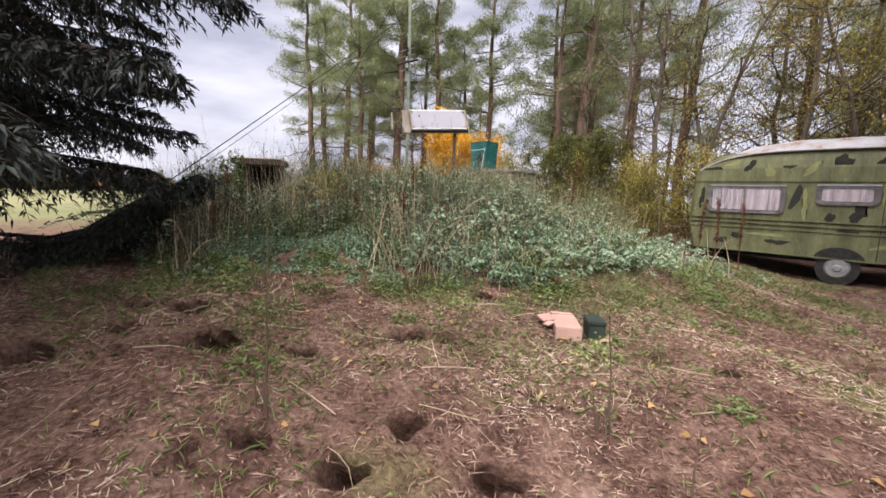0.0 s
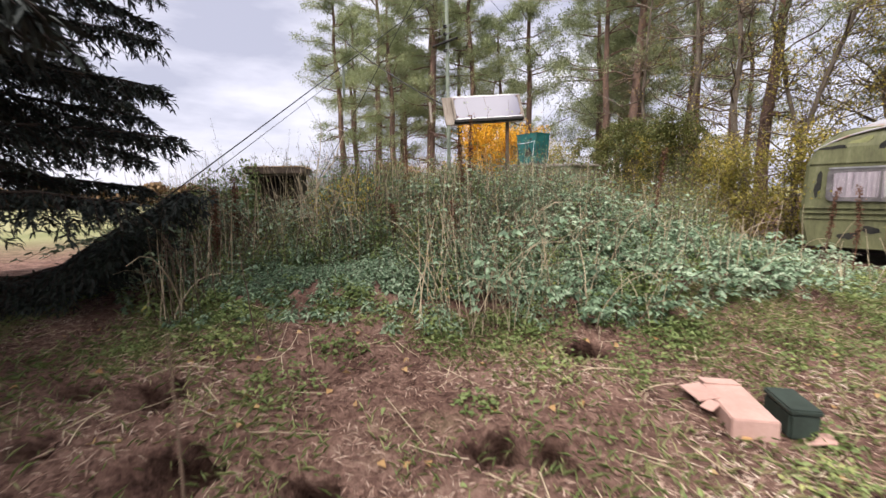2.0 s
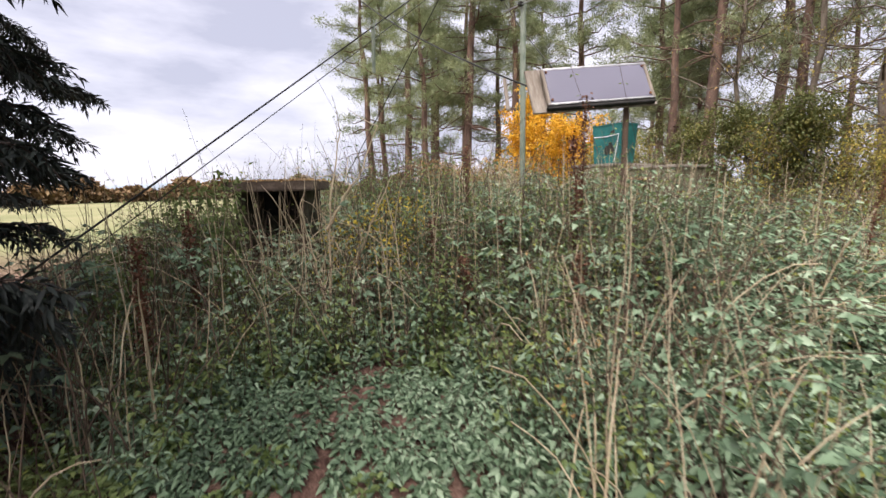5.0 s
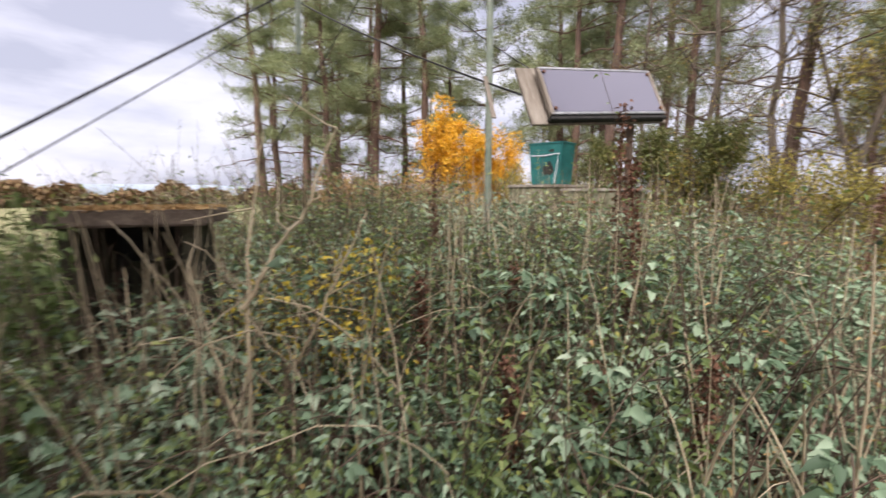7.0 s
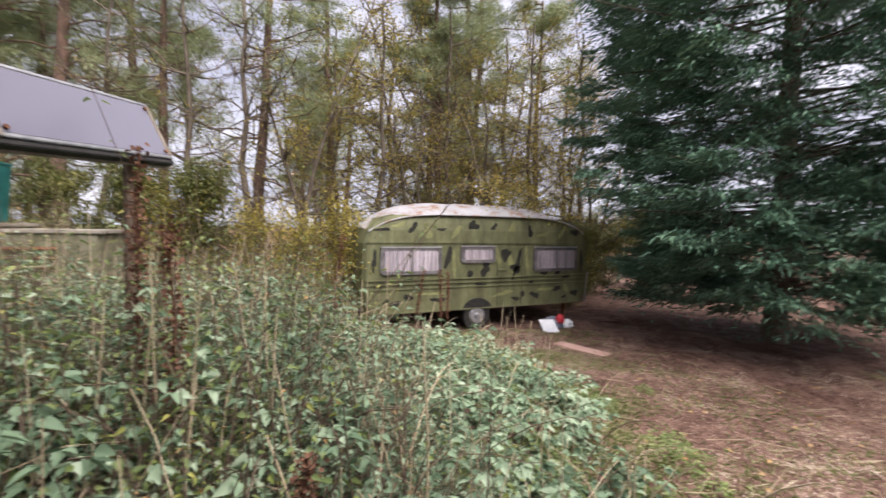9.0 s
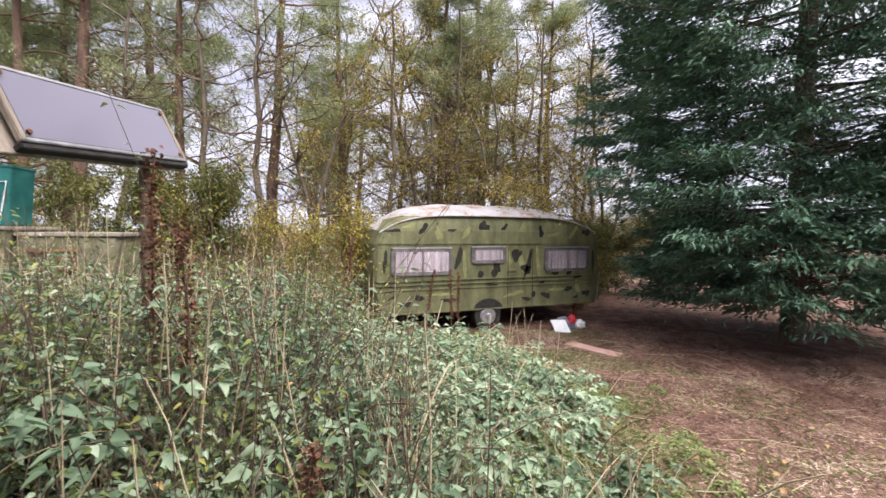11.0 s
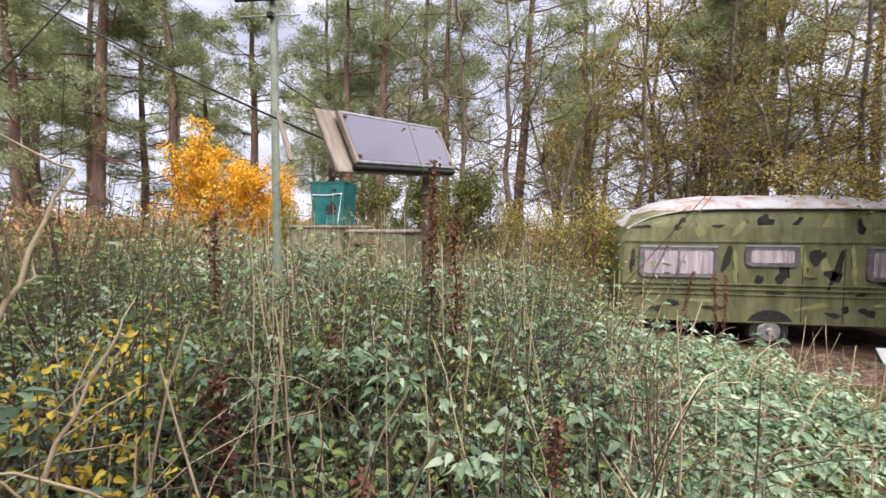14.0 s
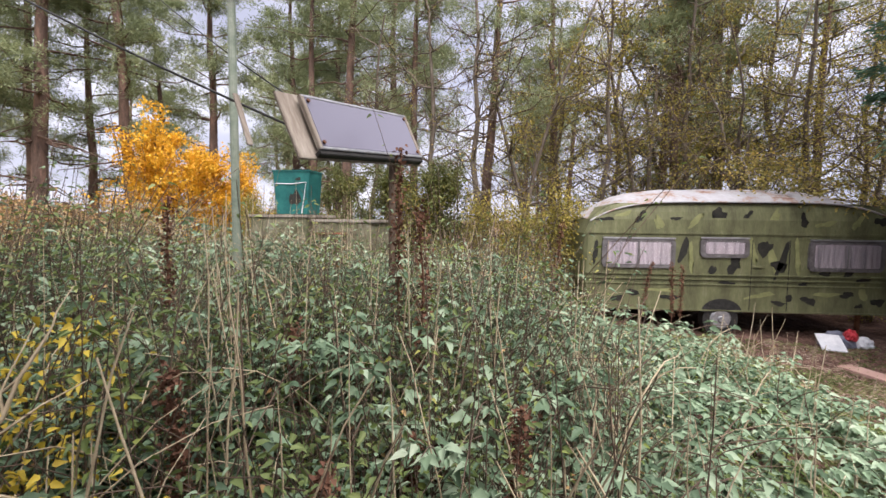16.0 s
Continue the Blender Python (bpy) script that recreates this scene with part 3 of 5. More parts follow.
# ---- rubbish by the caravan ----
def crumple(sx, sy, sz, m, seed):
    bm = bmesh.new()
    bmesh.ops.create_icosphere(bm, subdivisions=3, radius=1)
    for v in bm.verts:
        k = 1 + 0.35 * noise.noise(v.co * 2.2 + Vector((seed, 0, 0))) + 0.15 * noise.noise(v.co * 6 + Vector((0, seed, 0)))
        v.co = Vector((v.co.x * sx * k, v.co.y * sy * k, max(v.co.z, -0.55) * sz * k))
    bmesh.ops.transform(bm, matrix=m, verts=bm.verts[:])
    return bm


gb = gz(3.9, -0.35)
tagged(part("rubbish_bag", crumple(.3, .2, .17, pose(3.98, -.22, gb + .09, 0, 0, 10), 2), M_BLUEGREY), "crumpled dark blue-grey plastic bag beside the caravan", "bag")
tagged(part("carrier_bag", crumple(.17, .14, .13, pose(4.32, -.3, gb + .07, 0, 0, 30), 5), M_WHITEPLASTIC), "crumpled pale carrier bag on the litter", "bag")
tagged(part("red_tub", crumple(.1, .09, .12, pose(4.05, -.38, gb + .22), 9), M_REDPLASTIC), "bright red plastic packaging on a rubbish pile", "packaging")
tagged(part("white_sheet", box(.34, .03, .42, (3.68, -.46, gb + .13), .008, pose(0, 0, 0, -62, 0, -18)), M_WHITEPLASTIC), "white plastic board leaning on rubbish", "board")
tagged(part("plank", box(1.05, .3, .045, (3.45, -1.75, gz(3.45, -1.75) + .03), .008, pose(0, 0, 0, 1, 2, -68)), M_CARD), "pale weathered plank lying on the litter", "plank")

# ---- cardboard box and dark green box ----
cb = gz(0.9, -7.45)
carton = empty("cardboard_box", pose(0.69, -7.09, cb, 0, 0, 38), "torn open flattened pinkish-brown cardboard carton on the ground", "box")
part("side", box(.22, .42, .115, (0, 0, .06), .006), M_CARD, carton)
part("flap", box(.20, .10, .008, (.0, .25, .118), .002, pose(0, 0, 0, -5, 2, 4)), M_CARD, carton)
part("flap", box(.12, .20, .008, (-.16, .10, .112), .002, pose(0, 0, 0, 0, -8, 12)), M_CARD, carton)
part("torn_corner", box(.09, .07, .007, (-.15, -.04, .10), .002, pose(0, 0, 0, 0, -14, 40)), M_CARD, carton)
crate = empty("battery_box", pose(0.90, -6.97, cb, 0, 0, 38), "dark green plastic box beside a torn carton", "box")
part("case", box(.14, .26, .14, (0, 0, .075), .012), M_BOXGREEN, crate)
part("lid", box(.152, .272, .03, (0, 0, .155), .008), M_BOXGREEN, crate)
tagged(part("torn_paper", box(.13, .08, .006, (1.03, -7.05, cb + .03), .002, pose(0, 0, 0, 12, -14, 30)), M_CARD), "pale torn scrap of cardboard on grass", "cardboard")

# ---- solar panel ----
PM = Matrix.Translation((-3.151, -5.08, 3.014)) @ pose(0, 0, 0, 0, 0, 58.0) @ pose(0, 0, 0, -25.7) @ pose(0, 0, 0, 0, -4.35)
panel = empty("solar_panel", PM, "tilted framed solar panel on a grey wooden backing board", "solar panel")
part("backing_board", box(1.20, .022, .47, (-.045, .055, 0.0), .004), M_WOODGREY, panel, "weathered grey plywood board")
part("glass", box(.97, .012, .35, (0, -.008, 0), .002), M_GLASS, panel, "glossy glass with the sky's lavender reflection put into its colour")
part("frame_top", box(1.03, .034, .022, (0, 0, .186), .004), M_STEEL, panel)
part("frame_bottom", box(1.03, .034, .022, (0, 0, -.186), .004), M_STEEL, panel)
part("frame_side", box(.03, .034, .394, (-.502, 0, 0), .004), M_WOODGREY, panel)
part("frame_side", box(.03, .034, .394, (.502, 0, 0), .004), M_WOODGREY, panel)
part("lower_batten", box(1.04, .05, .03, (0, .02, -.214), .005), M_DARK, panel)
for sx in (-.47, .47):
    for sz in (-.15, .15):
        part("bolt", cyl(.012, .012, .012, pose(sx, -.022, sz, 90), 8), M_RUST, panel)
part("support_post", cyl(.028, .028, 1.75, PM.inverted() @ pose(-3.03, -4.78, 2.1), 10), M_TWIG, panel, "thin brown wooden post")
part("rear_slat", box(.035, .015, .36, (-.80, .22, .12), .003, pose(0, 0, 0, 0, 4, 0)), M_WOODGREY, panel, "pale upright slat")

# ---- teal cabinet on its concrete plinth ----
plinth = empty("concrete_plinth", pose(-5.2, -1.15, 1.5, 0, 0, -4), "mossy concrete plinth with a ventilation louvre", "plinth")
part("block", box(.95, 1.1, .92, (-.25, 0, .44), .02), M_MOSS, plinth)
part("block", box(1.0, 1.0, .80, (.74, .05, .42), .02), M_MOSS, plinth)
part("capping", box(1.0, 1.15, .05, (-.25, 0, .905), .012), M_CONCRETE, plinth)
part("capping", box(1.05, 1.05, .05, (.76, .05, .835), .012), M_CONCRETE, plinth)
for i in range(5):
    part("louvre_slat", box(.5, .05, .018, (.6, -.475, .2 + .11 * i), .004, pose(0, 0, 0, 35)), M_RUST, plinth)
cabinet = empty("equipment_cabinet", pose(-5.36, -1.2, 2.435, 0, 0, -4), "open-topped teal painted metal cabinet with rust stains", "cabinet")
bm = box(.64, .46, .70, (0, 0, .352), .008)
for v in bm.verts:
    if v.co.z < 0.3:
        v.co.x *= 0.84
part("body", bm, M_TEAL, cabinet)
part("rim", box(.66, .48, .03, (0, 0, .70), .006), M_TEAL, cabinet)
part("rust_patch", blob(.06, .26, .16, .26, .2, -.236), M_CAMODARK, cabinet)
part("rust_patch", blob(.12, .57, .07, .06, .2, -.236), M_CAMODARK, cabinet)
mesh_object("cord", *tubes([[(-.28, -.24, .5), (0, -.243, .49), (.26, -.24, .52), (.23, -.245, .3), (.18, -.24, .02)]], .007, 5), M_WHITEPLASTIC, cabinet, "pale slack cord")
part("brick", box(.22, .1, .07, (.62, -.25, -.025), .006, pose(0, 0, 0, 0, 0, 20)), M_RUST, plinth)
bpy.context.view_layer.update()

# ---- vent hatch ----
HM = Matrix.Translation((-4.95, -7.58, 1.12)) @ pose(0, 0, 0, 0, 0, 57.3)
hatch = empty("concrete_vent_shaft", HM, "squat concrete shaft with an overhanging slab and open dark front", "vent shaft")
part("slab", box(.82, .80, .095, (0, 0.28, 1.02), .014), M_CAPSLAB, hatch, "thick weathered concrete cap slab")
part("wall_left", box(.09, .62, .98, (-.30, 0.28, .49), .01), M_SHAFT, hatch)
part("wall_right", box(.07, .62, .98, (.29, 0.28, .49), .01), M_SHAFT, hatch)
# black here stands in for the deep shade at the shaft's back
part("wall_back", box(.52, .07, .97, (0, 0.55, .485), .01), M_DARK, hatch, "back wall coloured black for the shade inside the shaft")
part("inner_board", box(.40, .03, .72, (.06, .36, .36), .006), M_SHAFT, hatch)
part("sill", box(.52, .10, .16, (0, .02, .08), .01), M_SHAFT, hatch)
bm = bmesh.new()
bmesh.ops.create_uvsphere(bm, u_segments=20, v_segments=12, radius=.13, matrix=pose(.07, .18, .36) @ Matrix.Diagonal((1, 1, .85, 1)))
part("vent_cowl", bm, M_CAPSLAB, hatch, "rounded grey cowl", True)
part("cowl_rim", cyl(.14, .14, .03, pose(.07, .18, .27), 20), M_CAPSLAB, hatch)
part("cowl_pipe", cyl(.10, .10, .28, pose(.07, .18, .13), 16), M_DARK, hatch)
n_moss = 1500
P = np.stack([rng.uniform(-.4, .4, n_moss), rng.uniform(-.11, .67, n_moss), np.full(n_moss, 1.066)], -1)
mesh_object("moss", *leaves(P, rng.normal(size=(n_moss, 3)) * [1, 1, .4] + [0, 0, .5], .035, .02), M_BRACKEN, hatch, "dry moss and dead leaves")

# ---- mast with aerials, guys and cables ----
MB = (-4.3, -4.84)
mast = empty("aerial_mast", pose(MB[0], MB[1], gz(*MB) - .1), "tall thin grey-green metal mast with aerial rods", "mast")
part("pole", cyl(.034, .028, 6.2, pose(0, 0, 3.1), 14), M_MAST, mast)
for z, w, r in ((2.72, .52, .006), (2.86, .62, .018), (2.98, .5, .006), (3.1, .56, .006)):
    mesh_object("aerial_rod", *tubes([[(-w / 2, -.05, z), (w / 2, -.05, z - .02)]], r, 6), M_DARK if r > .01 else M_STEEL, mast)
    part("clamp", box(.05, .07, .04, (0, -.035, z), .004), M_DARK, mast)


def cable(name, a, b, sag, r, label, mat=M_DARK):
    a, b = np.array(a, float), np.array(b, float)
    u = np.linspace(0, 1, 24)[:, None]
    line = a + (b - a) * u
    line[:, 2] -= sag * 4 * (u * (1 - u))[:, 0]
    return tagged(mesh_object(name, *tubes([line], r, 6), mat), label, "cable")


mz = gz(*MB)
cable("guy_wire", (-3.72, -10.1, 1.0), (-6.0, -2.98, 6.42), .02, .007, "thick dark guy wire slanting up into the pines")
cable("guy_wire", (-4.0, -10.05, .9), (-6.0, -2.98, 6.3), .02, .004, "thin dark guy wire beside a thick one")
cable("guy_wire", (-1.2, -2.2, 1.0), (MB[0], MB[1], mz + 4.2), .02, .003, "thin dark guy wire slanting from the mast")
cable("overhead_cable", (-9.5, -4.2, 6.0), (-3.5, -5.3, 2.95), .12, .010, "dark cable sloping down to the solar panel")
cable("overhead_cable", (-9.0, -1.0, 7.2), (-3.4, -5.2, 3.05), .15, .006, "thin dark cable sloping down to the solar panel")
cable("overhead_cable", (-7.4, -5.9, 2.0), (-5.2, -4.6, 5.6), .02, .006, "thin dark wire crossing in front of pines")
tagged(mesh_object("cable_weight", *tubes([[(-4.9, -6.45, 3.78), (-4.91, -6.46, 3.3)]], .02, 8), M_MAST), "grey-green tube hanging from a guy wire", "cable weight")

# ---- plan of the overgrown mound ----
EDGE = ((-30, -9.8), (-5.2, -9.9), (-3.2, -9.5), (-2.3, -9.15), (-1.2, -8.0), (-.75, -7.1), (-.2, -6.3), (.7, -4.2), (1.35, -2.3), (1.35, -.9), (-.5, -.25), (-.7, 2.2), (-12, 2.2), (-17, -2), (-30, -2))
EP = np.array(EDGE)


def inside(x, y):
    c = np.zeros(len(x), bool)
    for (x0, y0), (x1, y1) in zip(EP, np.roll(EP, -1, 0)):
        hit = ((y0 > y) != (y1 > y)) & (x < (x1 - x0) * (y - y0) / (y1 - y0 + 1e-12) + x0)
        c ^= hit
    return c


def edge_distance(x, y):
    best = np.full(len(x), 1e9)
    p = np.stack([x, y], -1)
    for a, b in zip(EP, np.roll(EP, -1, 0)):
        ab = b - a
        t = np.clip(((p - a) @ ab) / (ab @ ab), 0, 1)
        best = np.minimum(best, np.linalg.norm(p - a - t[:, None] * ab, axis=1))
    return best


# the trodden trail up the mound
WALKED = np.array(((2.6, -10.7), (1.4, -9.8), (.1, -8.95), (-1.0, -8.75), (-1.7, -8.67), (-2.1, -8.35), (-2.35, -8.1)))


def clear_of_walk(x, y, r):
    ok = np.ones(len(x), bool)
    for a, b in zip(WALKED, WALKED[1:]):
        ab = b - a
        p = np.stack([x, y], -1)
        t = np.clip(((p - a) @ ab) / (ab @ ab + 1e-9), 0, 1)
        ok &= np.linalg.norm(p - a - t[:, None] * ab, axis=1) > r
    return ok


# ---- trees ----
def limb_line(a, d, length, k, bend, wob):
    """A polyline from a along d that bends by the vector bend and wobbles."""
    u = np.linspace(0, 1, k)[:, None]
    return np.array(a) + np.array(d) * length * u + np.array(bend) * length * u ** 2 + np.cumsum(rng.normal(size=(k, 3)), 0) * wob * length / k * (u > 0)


def tufts(C, rad, per, L, W, up=0.3):
    """Needles or leaves round centres C."""
    C = np.repeat(C, per, 0)
    d = unit(rng.normal(size=C.shape) + [0, 0, up])
    return leaves(C + d * rng.uniform(0, 1, (len(C), 1)) * rad, d + rng.normal(size=C.shape) * 0.4, rng.uniform(0.7, 1.2, len(C)) * L, W)


def pine(h, crown_from, spread, density=1.0):
    """Tall pine: bare trunk, dead stubs, a broken crown of needle clumps on crooked limbs."""
    root = new("pine_tree")
    k = 12
    tl = limb_line((0, 0, -.2), (0, 0, 1), h, k, (rng.normal() * .03, rng.normal() * .03, 0), .05)
    tr = np.linspace(.2, .04, k) * h / 13
    mesh_object("trunk", *tubes([tl], tr[None], 9), M_BARKPINE, root, smooth=True)
    limbs, centres = [], []
    for i in range(int(34 * density)):
        u = crown_from + (1 - crown_from) * rng.uniform(0, 1) ** 0.9
        a = tl[min(int(u * (k - 1)), k - 2)] * (1 - (u * (k - 1)) % 1) + tl[min(int(u * (k - 1)) + 1, k - 1)] * ((u * (k - 1)) % 1)
        q = rng.uniform(0, 6.283)
        ln = spread * (1.15 - 0.75 * (u - crown_from) / (1 - crown_from)) * rng.uniform(.45, 1)
        ll = limb_line(a, (math.cos(q), math.sin(q), rng.uniform(-.1, .35)), ln, 6, (0, 0, rng.uniform(-.1, .25)), .25)
        limbs.append(ll)
        for j in range(int(13 * density)):
            s = rng.uniform(.4, 1.05)
            base = ll[0] + (ll[-1] - ll[0]) * s
            centres.append(base + rng.normal(size=3) * [.40, .40, .10] * ln * .42)
    for i in range(14):
        u = rng.uniform(.15, crown_from + .1)
        q = rng.uniform(0, 6.283)
        limbs.append(limb_line(tl[int(u * (k - 1))], (math.cos(q), math.sin(q), rng.uniform(-.2, .1)), rng.uniform(.4, 2.0), 6, (0, 0, -.15), .3))
    for ll in limbs:
        mesh_object("limb", *tubes([ll], np.linspace(.035, .008, 6)[None] * h / 13, 4), M_BARKPINE, root)
    C = np.array(centres)
    mesh_object("crown", *tufts(C, .28, 46, .15, .026, .5), M_PINE, root)
    return root


def broadleaf(h, mat, leafiness, spread=.38, leaf=.07, stems=1, twig_mat=None):
    """Thin autumn tree or shrub: stems, forking branches and twigs, and sparse leaves."""
    root = new("autumn_tree")
    trunks, limbs, twigs, P, D = [], [], [], [], []
    for s in range(stems):
        q = rng.uniform(0, 6.283)
        lean = 0.0 if stems == 1 else .25
        tl = limb_line((rng.normal() * .15 * (stems > 1), rng.normal() * .15 * (stems > 1), -.1), (math.cos(q) * lean, math.sin(q) * lean, 1), h * rng.uniform(.8, 1), 9, (0, 0, 0), .12)
        trunks.append(tl)
        for i in range(int(26 / stems ** .5)):
            u = rng.uniform(.18, .98)
            a = tl[int(u * 8)]
            qq = rng.uniform(0, 6.283)
            ln = h * spread * (1.1 - .7 * u) * rng.uniform(.5, 1)
            ll = limb_line(a, unit(np.array((math.cos(qq), math.sin(qq), rng.uniform(.2, .9)))), ln, 6, (0, 0, rng.uniform(-.2, .3)), .3)
            limbs.append(ll)
            for j in range(11):
                b = ll[rng.integers(1, 6)]
                tw = limb_line(b, unit(rng.normal(size=3) + [0, 0, .3]), ln * rng.uniform(.2, .45), 4, (0, 0, -.15), .3)
                twigs.append(tw)
                m_ = rng.poisson(leafiness)
                for _ in range(m_):
                    P.append(tw[rng.integers(0, 4)] + rng.normal(size=3) * .09)
                    D.append(rng.normal(size=3) + [0, 0, -.5])
    r0 = .011 * h
    mesh_object("trunk", *tubes(np.array(trunks), np.linspace(r0, r0 * .25, 9)[None] / stems ** .4, 7), M_BARK, root, smooth=True)
    for ll in limbs:
        mesh_object("branch", *tubes([ll], np.linspace(r0 * .24, r0 * .07, 6)[None], 4), M_BARK, root)
    fine_twigs = mesh_object("twig_mass", *tubes(np.array(twigs), np.linspace(.006, .003, 4)[None] * max(h / 6, .6), 3), twig_mat or M_TWIG, root)
    tagged(fine_twigs, kind="stuff")
    mesh_object("crown", *leaves(np.array(P), np.array(D), leaf * rng.uniform(.7, 1.3, len(P)), leaf * .7), mat, root)
    return root


def plant_copies(src, spots, label, category, group):
    """Sets a tree and its copies on the ground at (x, y, turn, size)."""
    for i, (x, y, turn, s) in enumerate(spots):
        m = pose(x, y, gz(x, y) - .05, 0, 0, turn)
        ob = src if i == 0 else copy_thing(src, m)
        ob.matrix_basis = m @ Matrix.Diagonal((s, s, s, 1))
        tagged(ob, label, category, group)


pines = [pine(13.5, .27, 3.1), pine(15, .34, 3.0, 1.1), pine(12, .24, 3.0), pine(14, .36, 3.3, .95)]
spots = [[], [], [], []]
fixed = [(-4.6, 6.9), (3.5, 6.6), (4.0, 6.2), (-2.1, 4.6), (-12.2, 7.5), (-14, 5.3), (-9.0, 8.5), (-7.2, 7.8), (-17.5, 5.2), (-19.5, 3.2), (-21.5, 6.0), (-6.4, 10.5), (-10.5, 11), (5.6, 8.2), (-15.5, 9), (-23.5, 4.2), (0.6, 8.4), (6.8, 9.5), (9.2, 8.0), (-26, 5.5), (-24.5, 8.5), (-15.5, 3.6), (-17, 7), (-20, 5.5), (-16.5, 2.4), (-22.5, 2.6)]
far_spots = [(rng.uniform(-27, 10), rng.uniform(12, 26)) for _ in range(17)]
for i, (x, y) in enumerate(fixed + far_spots):
    spots[i % 4].append((x, y, rng.uniform(0, 360), rng.uniform(.82, 1.12)))
for src, sp in zip(pines, spots):
    plant_copies(src, sp, "tall pine with orange-brown trunk and broken dark crown", "pine tree", "pine belt behind the mound")
autumn = [broadleaf(9.5, M_MUSTARD, 15.0, leaf=.058), broadleaf(9, M_MUSTARD, 12.0, leaf=.058, stems=2), broadleaf(10, M_AUTUMN, 1.6, leaf=.06)]
plant_copies(autumn[0], [(1.3, 3.6, 0, 1), (6.2, 4.4, 130, 1.1), (-.2, 5.6, 220, 1), (9.5, 5.4, 40, 1), (5.4, 6.4, 300, 1.15), (7.4, 6.8, 10, 1.2), (8.6, 4.6, 210, 1.1), (10.5, 7.5, 90, 1.2), (2.2, 6.2, 77, 1.1)], "slender autumn tree with sparse yellow-brown leaves", "tree", "thin trees behind the caravan")
plant_copies(autumn[1], [(-.9, 3.2, 0, 1), (4.6, 3.9, 100, .9), (2.7, 4.4, 60, 1.1), (7.9, 3.2, 200, .9), (6.6, 5.6, 20, 1.2), (4.3, 8.0, 110, 1.2)], "many-stemmed tree with thin olive-yellow leaves", "tree", "thin trees behind the caravan")
plant_copies(autumn[2], [(-2.3, 3.3, 0, .95), (-3.6, 4.2, 80, .9), (3.4, 5.0, 170, 1), (-5.6, 4.6, 250, .8)], "nearly bare grey-brown tree with fine twigs", "tree", "thin trees behind the caravan")
gold = broadleaf(4.2, M_GOLD, 34, .5, .08, 3)
plant_copies(gold, [(-11.0, 3.0, 0, 1.05), (-9.8, 3.8, 140, .85)], "small tree in full golden-orange autumn leaf", "tree", "golden trees")
shrub = broadleaf(2.6, M_MUSTARD, 9, .5, .05, 4)
plant_copies(shrub, [(-1.15, .55, 0, 1.0), (-.6, 1.5, 90, 1.1), (-6.6, 2.3, 30, 1.0), (-8.2, 1.6, 200, .9), (-1.9, 1.6, 10, 1.0), (-3.6, 1.9, 60, .95), (6.2, 1.9, 70, .8)], "yellow-green leafy shrub with many thin stems", "shrub", "shrubs by the mound")
bush_dark = broadleaf(3.4, M_EVERGREEN, 22, .42, .06, 3)
plant_copies(bush_dark, [(-3.9, 1.5, 0, .85), (-3.2, 1.9, 90, .9), (-4.8, 2.4, 200, .85), (-6.9, 4.3, 200, .9), (7.4, 2.6, 30, .8), (9.0, 3.4, 120, .8), (6.4, 3.6, 250, .7), (10.5, 2.5, 60, .9), (12, 4.5, 10, 1.0), (11, 6.5, 300, 1.0), (9.5, 5.2, 170, .9), (13.5, 6.5, 90, 1.1), (12.8, 1.2, 40, .9)], "dense dark olive-green bush under the trees", "bush", "dark bushes")
tawny = broadleaf(2.2, M_BRACKEN, 4.5, .5, .06, 4, M_DRY)
plant_copies(tawny, [(-11.5, -1.0, 0, 1.1), (-10.2, -2.0, 80, 1.0), (-9.0, -.6, 200, .9), (-12.6, .6, 30, 1.1)], "tawny-brown withered shrub on the mound's far side", "shrub", "withered shrubs")
bare = broadleaf(1.7, M_OLIVE, .25, .30, .05, 3, M_DRY)
plant_copies(bare, [(-7.6, -6.8, 90, 1.1), (-8.6, -5.4, 10, 1.0), (-6.2, -3.2, 150, .9), (-7.2, -1.8, 40, 1.0)], "bare pale-stemmed elder shrub among brambles", "shrub", "bare elders")

hazel = empty("hazel_tree", pose(3.7, 2.9, gz(3.7, 2.9)), "small hazel whose yellow-leaved bough hangs over the caravan roof", "tree")
mesh_object("trunk", *tubes([limb_line((0, 0, -.1), (.02, -.05, 1), 4.2, 9, (0, -.1, 0), .08)], np.linspace(.07, .03, 9)[None], 7), M_BARK, hazel, smooth=True)
for a, b in (((0, -.15, 2.9), (-.4, -3.05, 2.55)), ((0, -.2, 3.1), (.5, -3.0, 2.45)), ((0, -.1, 3.3), (.1, -2.9, 2.75)), ((0, -.1, 3.4), (-1.0, -2.6, 2.75))):
    ll = limb_line(a, (np.array(b) - np.array(a)) * .8, 1, 8, (np.array(b) - np.array(a)) * .2, .05)
    ll[:, 2] += .35 * np.sin(np.linspace(0, math.pi, 8))
    bough = mesh_object("bough", *tubes([ll], np.linspace(.02, .006, 8)[None], 5), M_BARK, hazel)
    C = ll[rng.integers(3, 8, 130)] + rng.normal(size=(130, 3)) * [.22, .16, .13]
    tagged(mesh_object("leaf_spray", *leaves(np.repeat(C, 2, 0) + rng.normal(size=(260, 3)) * .05, rng.normal(size=(260, 3)) + [0, 0, -.6], .065, .05, oval=True), M_AUTUMN, bough), kind="stuff")

